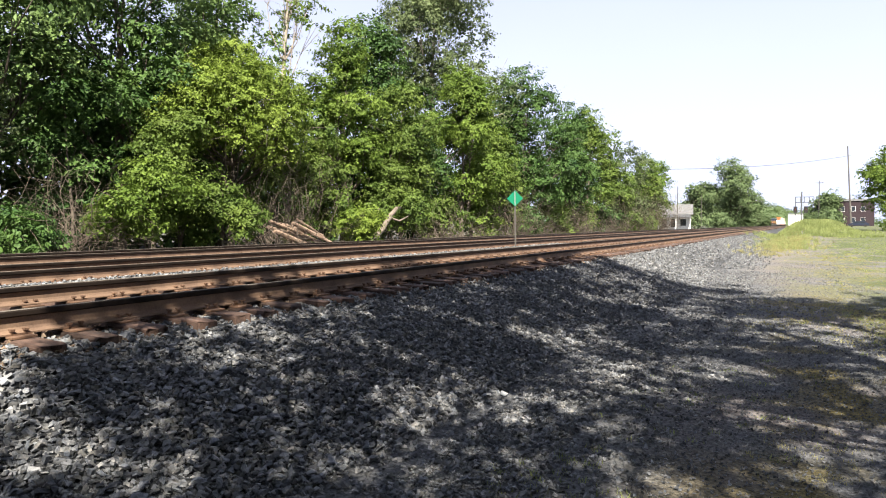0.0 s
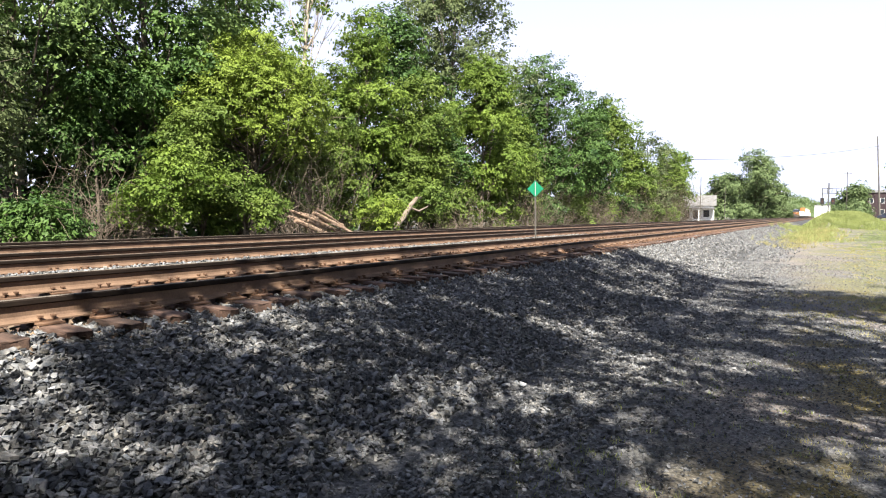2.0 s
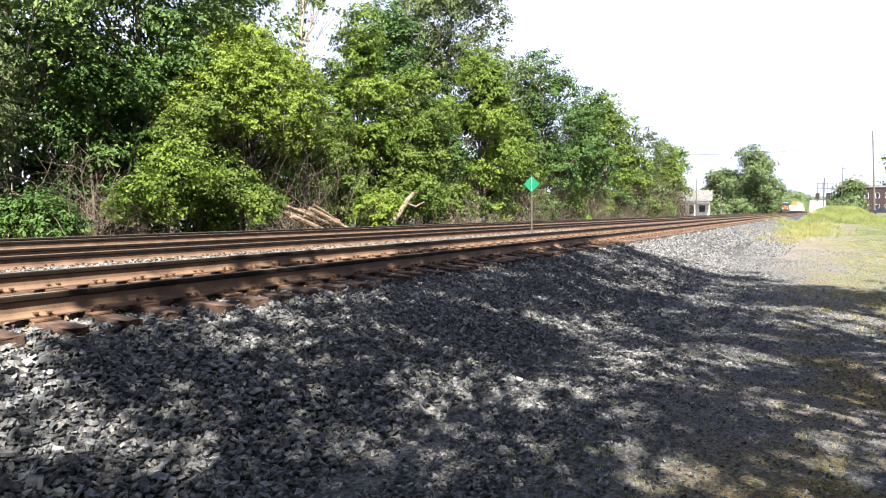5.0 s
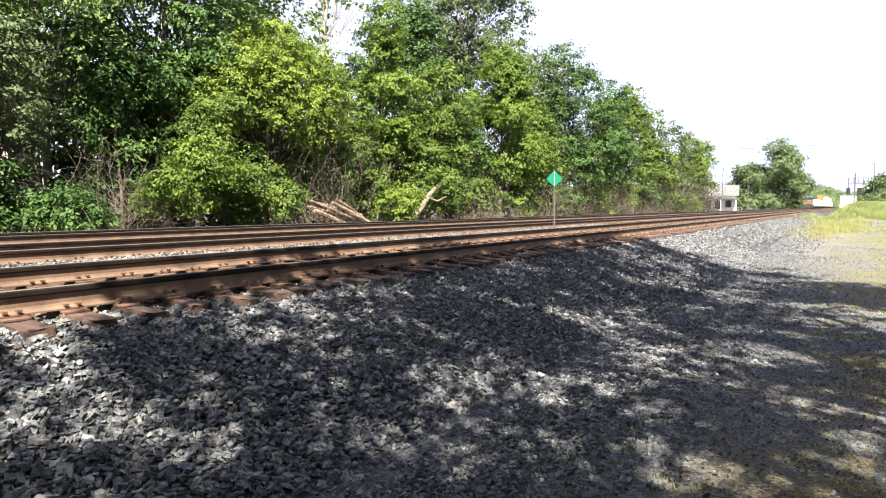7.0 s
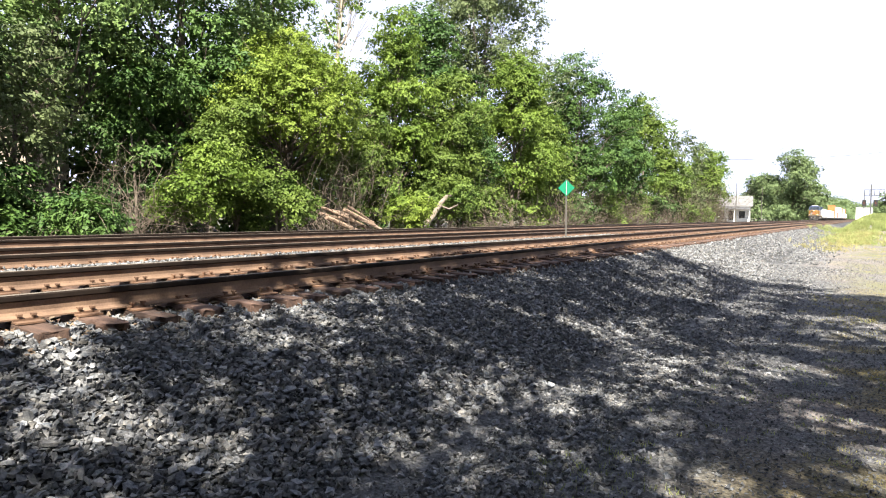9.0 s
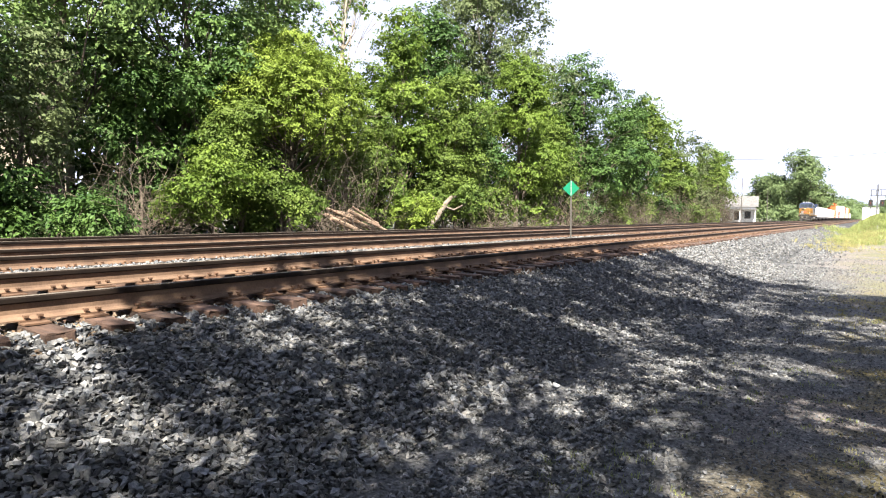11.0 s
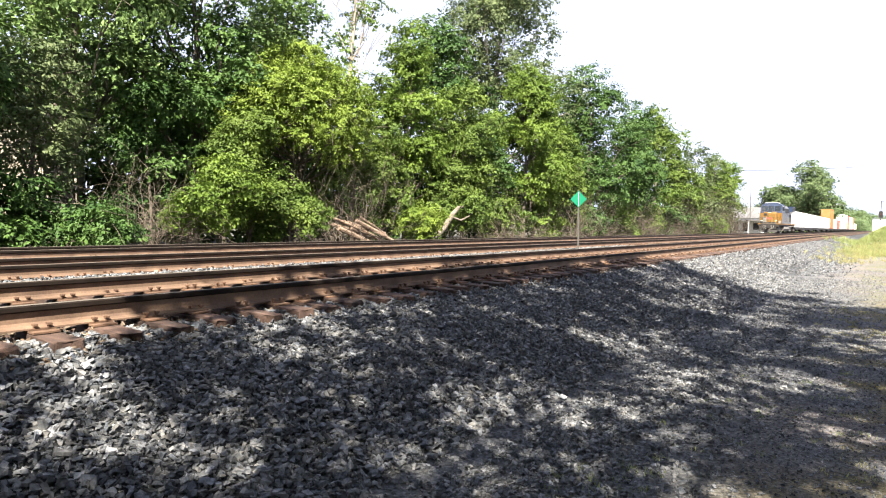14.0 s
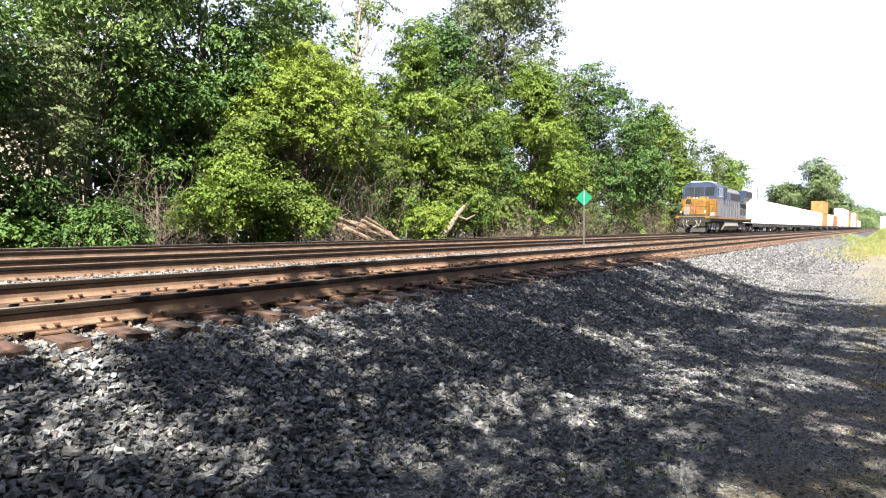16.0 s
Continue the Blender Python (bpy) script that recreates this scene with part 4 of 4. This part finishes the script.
tree(-32.0, 150, 9.5, 5.0, 1.0, 7000, 0.5, LEAF_FAR_HAZE, 86, "dark green tree behind the white house", 16, 0.25, base=-1.0)


def hills():
    """A low ridge, higher beyond the large tree, with a coat of tree crowns."""
    def crest(x):
        return 9 + 25 * np.exp(-((x + 62) / 58) ** 2) + 4 * np.sin(x * 0.05) + 2 * np.sin(x * 0.17)
    rng = np.random.default_rng(17)
    gx, gy = np.meshgrid(np.linspace(-520, 420, 95), np.linspace(0, 1, 9))
    v = np.stack([gx, 900 + gy * 260, -3 + (crest(gx) * 1.25 - 3) * np.sin(np.minimum(gy * 2.2, 1.6))], 2).reshape(-1, 3)
    i = (np.arange(8)[:, None] * 95 + np.arange(94)[None, :]).ravel()
    tagged(new("hillside", array_mesh("hillside", v, np.stack([i, i + 1, i + 96, i + 95], 1), LEAF_FAR_HAZE)), "low hillside under the far woods", "hill", kind="structure")
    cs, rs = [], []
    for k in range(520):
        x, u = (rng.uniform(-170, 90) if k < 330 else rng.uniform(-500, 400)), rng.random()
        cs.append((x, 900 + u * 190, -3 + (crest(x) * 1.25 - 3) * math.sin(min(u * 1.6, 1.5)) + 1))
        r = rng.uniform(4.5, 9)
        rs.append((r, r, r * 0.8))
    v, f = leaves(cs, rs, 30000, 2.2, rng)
    tagged(new("wooded_hill", array_mesh("wooded_hill", v, f, LEAF_FAR_HAZE)), "low wooded hill on the horizon", "hill", kind="stuff")


hills()


# ---- train ----
def wheelset(root, y, r=0.5, half=0.75):
    for s in (-1, 1):
        bm = bmesh.new()
        bmesh.ops.create_cone(bm, cap_ends=True, segments=18, radius1=r, radius2=r, depth=0.14, matrix=pose(s * half, y, r, 0, 90, 0))
        bmesh.ops.create_cone(bm, cap_ends=True, segments=12, radius1=0.15, radius2=0.13, depth=0.22, matrix=pose(s * (half + 0.1), y, r, 0, 90, 0))
        part("wheel", bm, BLACK, root)


def truck_frame(root, y0, y1, z=0.5):
    for s in (-1, 1):
        x = s * 0.98
        bm = boxes((x - 0.07, x + 0.07, y0 - 0.35, y1 + 0.35, z + 0.08, z + 0.32), (x - 0.1, x + 0.1, (y0 + y1) / 2 - 0.35, (y0 + y1) / 2 + 0.35, z - 0.22, z + 0.42))
        for y in (y0, y1):
            box(bm, x - 0.11, x + 0.11, y - 0.2, y + 0.2, z - 0.16, z + 0.2)
        part("side_frame", bm, GRIME, root)


def locomotive():
    root = thing("locomotive", "freight locomotive with yellow nose, dark blue cab and grey hood", "locomotive")
    L = 22.3
    part("underframe", boxes((-1.42, 1.42, 0.75, L - 0.65, 1.12, 1.355), bevel=0.03), BLACK, root)
    part("side_sill", boxes((-1.52, 1.52, 0.7, L - 0.6, 1.36, 1.52)), YELLOW, root, "yellow side sill")
    part("walkway", boxes((-1.53, 1.53, 0.7, L - 0.6, 1.525, 1.57)), GRIME, root)
    tank = bmesh.new()
    extrude_profile(tank, [(-1.3, 1.2), (-1.42, 0.7), (-1.1, 0.3), (1.1, 0.3), (1.42, 0.7), (1.3, 1.2)], 7.6, 14.0)
    bmesh.ops.recalc_face_normals(tank, faces=tank.faces[:])
    part("fuel_tank", tank, GRIME, root, "dusty grey fuel tank")
    for y0 in (2.5, 15.9):
        for k in range(3):
            wheelset(root, y0 + k * 1.9, 0.53)
        truck_frame(root, y0, y0 + 3.8, 0.55)
        for s in (-1, 1):
            for q in (0.7, 2.7):
                part("brake_rigging", boxes((s * 1.08 - 0.06, s * 1.08 + 0.06, y0 + q, y0 + q + 0.4, 0.35, 0.95)), GRIME, root)
    # pilot and plough
    part("pilot", boxes((-1.12, 1.12, 0.5, 0.7, 0.6, 1.5), bevel=0.02), BLACK, root, "black pilot plate")
    plow = bmesh.new()
    prism(plow, [(0.15, 0.12), (0.5, 0.5), (0.6, 0.5), (0.55, 0.12)], -1.2, 1.2)
    part("snow_plow", plow, BLACK, root, "black plough blade")
    part("coupler", boxes((-0.14, 0.14, -0.25, 0.45, 0.75, 1.02), (-0.2, 0.2, -0.3, -0.05, 0.7, 1.08), bevel=0.03), BLACK, root)
    for s in (-1, 1):
        for k in range(4):
            part("step", boxes((s * 1.3 - 0.17, s * 1.3 + 0.17, 0.74, 1.2, 0.45 + 0.3 * k, 0.49 + 0.3 * k)), BLACK, root, "black step tread")
    for s in (-0.75, 0.75, -0.45, 0.45):
        bm = bmesh.new()
        tube(bm, [(s, 0.48, 1.2), (s, 0.3, 0.9), (s * 0.8, 0.3, 0.6), (s * 0.7, 0.42, 0.5)], [0.03] * 4, 6)
        part("air_hose", bm, GRIME, root)
    # nose and cab
    nose = bmesh.new()
    extrude_profile(nose, [(-1.0, 1.57), (1.0, 1.57), (1.0, 2.95), (0.82, 3.35), (-0.82, 3.35), (-1.0, 2.95)], 1.35, 2.9)
    for v in nose.verts:
        if v.co.y < 1.5:
            v.co.y += max(0, v.co.z - 2.7) * 0.35
            v.co.x *= 0.92
    bmesh.ops.recalc_face_normals(nose, faces=nose.faces[:])
    nose = part("nose", nose, YELLOW, root, "yellow short nose")
    part("nose_door", boxes((-0.95, -0.4, 1.33, 1.36, 1.7, 2.5), bevel=0.01), GRIME, nose)
    part("number_panel", boxes((-0.35, 0.35, 1.38, 1.42, 2.2, 2.42)), RED, nose, "red and white marking bars")
    for x in (-0.62, 0.0, 0.62):
        bm = bmesh.new()
        tube(bm, [(x, 1.36, 1.75), (x, 1.30, 1.8), (x, 1.30, 2.6), (x, 1.36, 2.65)], [0.018] * 4, 5)
        part("grab_iron", bm, GRIME, nose)
    part("nose_window", boxes((-0.78, -0.36, 1.40, 1.50, 2.78, 3.12), bevel=0.02), BLACK, nose, "dark square nose window")
    for x in (-1.0, 1.0):
        bm = bmesh.new()
        tube(bm, [(x, 0.74, 1.1), (x * 0.55, 0.52, 0.8), (x * 0.1, 0.46, 0.5)], [0.05] * 3, 6)
        tube(bm, [(x * 0.95, 0.74, 0.5), (x * 0.5, 0.5, 0.85), (x * 0.3, 0.46, 1.15)], [0.045] * 3, 6)
        part("pilot_brace", bm, GRIME, root)
    part("lower_grime_band", boxes((-0.96, 0.96, 1.335, 1.35, 1.58, 1.72)), BLACK, nose)
    for x0, x1 in ((-1.5, -0.75), (0.75, 1.5)):
        part("corner_plate", boxes((x0, x1, 0.72, 0.80, 1.0, 1.5)), BLACK, root)
        part("stirrup", boxes((x0 + 0.1, x1 - 0.1, 0.78, 1.2, 0.36, 0.42)), BLACK, root)
    cab = bmesh.new()
    extrude_profile(cab, [(-1.55, 1.57), (1.55, 1.57), (1.55, 3.2), (-1.55, 3.2)], 2.9, 5.9)
    bmesh.ops.recalc_face_normals(cab, faces=cab.faces[:])
    part("cab_lower", cab, GREYBLUE, root, "grey lower cab side")
    part("cab_front_panel", boxes((-1.53, 1.53, 2.84, 2.897, 1.58, 3.19)), YELLOW, root, "yellow panel on the cab front")
    for s in (-1, 1):
        part("cab_side_panel", boxes((s * 1.556 - 0.005, s * 1.556 + 0.005, 2.84, 3.45, 1.58, 3.19)), YELLOW, root, "yellow panel on the cab side")
        part("cab_side_step", boxes((s * 1.3 - 0.2, s * 1.3 + 0.2, 2.45, 2.83, 1.6, 1.95)), GRIME, root)
    cab = bmesh.new()
    extrude_profile(cab, [(-1.55, 3.203), (1.55, 3.203), (1.5, 4.4), (0.9, 4.8), (-0.9, 4.8), (-1.5, 4.4)], 2.9, 5.9)
    for v in cab.verts:
        if v.co.y < 3:
            v.co.y += (v.co.z - 3.2) * 0.22
    bmesh.ops.recalc_face_normals(cab, faces=cab.faces[:])
    cab = part("cab", cab, BLUE, root, "dark blue cab")
    for x0, x1 in ((-1.32, -0.5), (-0.42, 0.42), (0.5, 1.32)):
        w = bmesh.new()
        prism(w, [(2.955, 3.5), (2.985, 3.5), (3.14, 4.3), (3.11, 4.3)], x0, x1)
        part("windscreen", w, GLASS, cab)
    for s in (-1, 1):
        for y0, y1 in ((3.7, 4.5), (4.65, 5.4)):
            part("side_window", boxes((s * 1.54 - 0.03, s * 1.54 + 0.02, y0, y1, 3.5, 4.2)), GLASS, cab)
        part("window_frame", boxes((s * 1.54 - 0.03, s * 1.54 + 0.03, 3.62, 5.48, 3.42, 3.5), (s * 1.54 - 0.03, s * 1.54 + 0.03, 3.62, 5.48, 4.2, 4.27)), STEEL, cab)
        part("ditch_light", boxes((s * 1.05 - 0.055, s * 1.05 + 0.055, 0.66, 0.72, 1.90, 2.01), bevel=0.02), LAMP, root, "lit ditch light")
    for s in (-1, 1):
        part("headlight", boxes((s * 0.11 - 0.05, s * 0.11 + 0.05, 1.50, 1.54, 3.16, 3.26), bevel=0.025), LAMP, root, "lit headlight on the nose")
    part("headlight_housing", boxes((-0.36, 0.36, 1.545, 1.8, 3.04, 3.38)), BLACK, root)
    part("horn", boxes((-0.15, 0.15, 4.6, 5.1, 4.81, 4.98)), GRIME, cab)
    part("cab_roof", boxes((-0.88, 0.88, 3.3, 5.85, 4.805, 4.86)), WHITE, cab, "white roof panel")
    # hood
    hood = bmesh.new()
    extrude_profile(hood, [(-0.92, 1.57), (0.92, 1.57), (0.92, 4.2), (0.66, 4.62), (-0.66, 4.62), (-0.92, 4.2)], 5.9, 17.2)
    bmesh.ops.recalc_face_normals(hood, faces=hood.faces[:])
    hood = part("hood", hood, GREYBLUE, root, "grey engine hood")
    for s in (-1, 1):
        part("hood_top_band", boxes((s * 0.93 - 0.012, s * 0.93 + 0.012, 9.25, 17.15, 3.38, 4.18)), BLUE, hood, "dark blue upper hood side")
    for k in range(10):
        for s in (-1, 1):
            part("hood_door", boxes((s * 0.93 - 0.012, s * 0.93 + 0.012, 6.5 + k * 1.05, 7.4 + k * 1.05, 1.75, 3.3), bevel=0.008), GREYBLUE, hood)
    for y in (6.6, 7.5, 8.4):
        for s in (-1, 1):
            part("intake_grille", boxes((s * 1.205 - 0.02, s * 1.205 + 0.02, y, y + 0.5, 3.5, 4.5)), BLACK, hood, "dark upright intake slot")
    part("exhaust_stack", boxes((-0.4, 0.4, 10.0, 11.4, 4.60, 4.8), bevel=0.03), BLACK, hood)
    for s in (-1, 1):
        for k in range(9):
            part("door_gap", boxes((s * 0.945 - 0.006, s * 0.945 + 0.006, 7.42 + k * 1.05, 7.53 + k * 1.05, 1.7, 3.35)), BLACK, hood)
        part("side_louvre", boxes((s * 0.95 - 0.02, s * 0.95 + 0.02, 12.2, 16.8, 3.45, 4.1)), BLACK, hood, "dark louvred panel")
    part("dynamic_brake_box", boxes((-1.2, 1.2, 5.95, 9.2, 3.4, 4.66), bevel=0.08), BLUE, hood, "blue equipment box behind the cab")
    rad = bmesh.new()
    extrude_profile(rad, [(-0.92, 1.57), (0.92, 1.57), (0.92, 3.4), (1.5, 3.85), (1.5, 4.6), (-1.5, 4.6), (-1.5, 3.85), (-0.92, 3.4)], 17.2, 21.2)
    bmesh.ops.recalc_face_normals(rad, faces=rad.faces[:])
    rad = part("radiator_section", rad, BLUE, root, "dark blue flared radiator section")
    for s in (-1, 1):
        part("lower_screen", boxes((s * 0.93 - 0.015, s * 0.93 + 0.015, 17.5, 20.9, 1.9, 3.2)), BLACK, rad)
        part("radiator_screen", boxes((s * 1.505 - 0.012, s * 1.505 + 0.012, 17.4, 21.0, 3.9, 4.52)), BLACK, rad)
    # handrails
    for s in (-1, 1):
        bm = bmesh.new()
        tube(bm, [(s * 1.48, 6.2, 2.55), (s * 1.48, 20.9, 2.55)], [0.022, 0.022], 6)
        for k in range(10):
            tube(bm, [(s * 1.48, 6.2 + k * 1.63, 1.57), (s * 1.48, 6.2 + k * 1.63, 2.55)], [0.02, 0.02], 5)
        part("handrail", bm, GRIME, root)
        bm = bmesh.new()
        tube(bm, [(s * 1.42, 0.75, 0.9), (s * 1.42, 0.75, 2.5), (s * 1.42, 1.0, 2.62), (s * 1.42, 2.8, 2.62)], [0.025] * 4, 6)
        tube(bm, [(s * 0.25, 0.72, 1.5), (s * 0.25, 0.72, 2.4), (s * 1.42, 0.72, 2.4)], [0.025] * 3, 6)
        part("front_handrail", bm, BLACK, root)
    return root


def flat_car(length):
    root = thing("well_car", "dark intermodal freight car with low side sills", "freight car", group="freight cars")
    part("deck", boxes((-0.5, 0.5, 0.2, length - 0.2, 0.66, 1.05)), BLACK, root)
    part("brake_reservoir", boxes((-0.9, 0.9, length / 2 - 1.2, length / 2 + 1.0, 0.32, 0.64), bevel=0.05), BLACK, root)
    for s in (-1, 1):
        part("side_sill", boxes((s * 1.3 - 0.06, s * 1.3 + 0.06, 0.6, length - 0.6, 0.6, 1.06)), BLACK, root)
    for y in np.linspace(1.0, length - 1.3, 7):
        for s in (-1, 1):
            part("crossbeam", boxes((s * 0.87 - 0.365, s * 0.87 + 0.365, y, y + 0.25, 0.8, 1.04)), BLACK, root)
    for y0 in (1.0, length - 2.9):
        for k in range(2):
            wheelset(root, y0 + k * 1.8, 0.46)
        truck_frame(root, y0, y0 + 1.8, 0.46)
    part("coupler", boxes((-0.12, 0.12, -0.3, 0.3, 0.72, 0.98)), BLACK, root)
    return root


def container(length, material, label, h=2.9):
    root = thing("container", label, "container", group="containers")
    x = 1.27
    part("shell", boxes((-x + 0.03, x - 0.03, 0.06, length - 0.06, 0.04, h - 0.03)), material, root)
    bm = bmesh.new()
    n = int(length / 0.6)
    for s in (-1, 1):
        for k in range(n):
            y = 0.3 + k * (length - 0.6) / n
            box(bm, s * (x - 0.02) - 0.018, s * (x - 0.02) + 0.018, y, y + 0.3, 0.18, h - 0.14)
    tagged(part("side_ribs", bm, material, root), kind="stuff")
    bm = bmesh.new()
    for s in (-1, 1):
        box(bm, s * (x - 0.03) - 0.05, s * (x - 0.03) + 0.05, 0, length, 0, 0.16)
        box(bm, s * (x - 0.03) - 0.05, s * (x - 0.03) + 0.05, 0, length, h - 0.12, h)
        for y in (0, length - 0.14):
            box(bm, s * (x - 0.03) - 0.06, s * (x - 0.03) + 0.06, y, y + 0.14, 0.16, h - 0.12)
    part("frame", bm, material, root)
    for s in (-1, 1):
        part("door", boxes((s * 0.585 - 0.565, s * 0.585 + 0.565, 0.0, 0.055, 0.18, h - 0.15)), material, root)
    return root


TRAIN = []                                       # every vehicle and load with its place behind the nose
loco = locomotive()
TRAIN.append((loco, 0.0, 0.0))
CAR = 18.0
car = flat_car(CAR)
white = container(17.6, WHITE, "long plain white container on a freight car")
orange = container(12.2, ORANGE, "orange container on a freight car")
red = container(12.2, RED, "red container on a freight car")
cream = container(12.2, CREAM, "cream container on a freight car")
short_white = container(12.2, WHITE, "short white container on a freight car")
first = set()


def put(kind, back, up):
    if kind.name in first:
        kind = copy_thing(kind, Matrix())
    first.add(kind.name)
    TRAIN.append((kind, back, up))


LOADS = [(white, None)] * 5 + [(orange, orange), (short_white, None), (red, None), (short_white, None), (cream, short_white), (cream, short_white), (orange, red), (white, None),
         (short_white, cream), (orange, orange), (white, None), (cream, None)]
for k, (low, high) in enumerate(LOADS):
    at = 22.6 + k * CAR
    put(car, at, 0.0)
    inset = 0.2 if low is white else 2.9
    put(low, at + inset, 1.06)
    if high:
        put(high, at + inset, 1.06 + 2.92)

NOSE = [(0.0, 466), (4.0, 366), (7.0, 291), (9.0, 240), (11.0, 187.4), (12.0, 161.3), (13.0, 135.2), (14.0, 109.6), (15.0, 84.1), (16.0, 59.7)]


def motions():
    """The train comes along the third track at an even pace."""
    for ob, back, up in TRAIN:
        walk(ob, [(t, pose(T3, y + back, HEAD3 + up)) for t, y in NOSE])


motions()
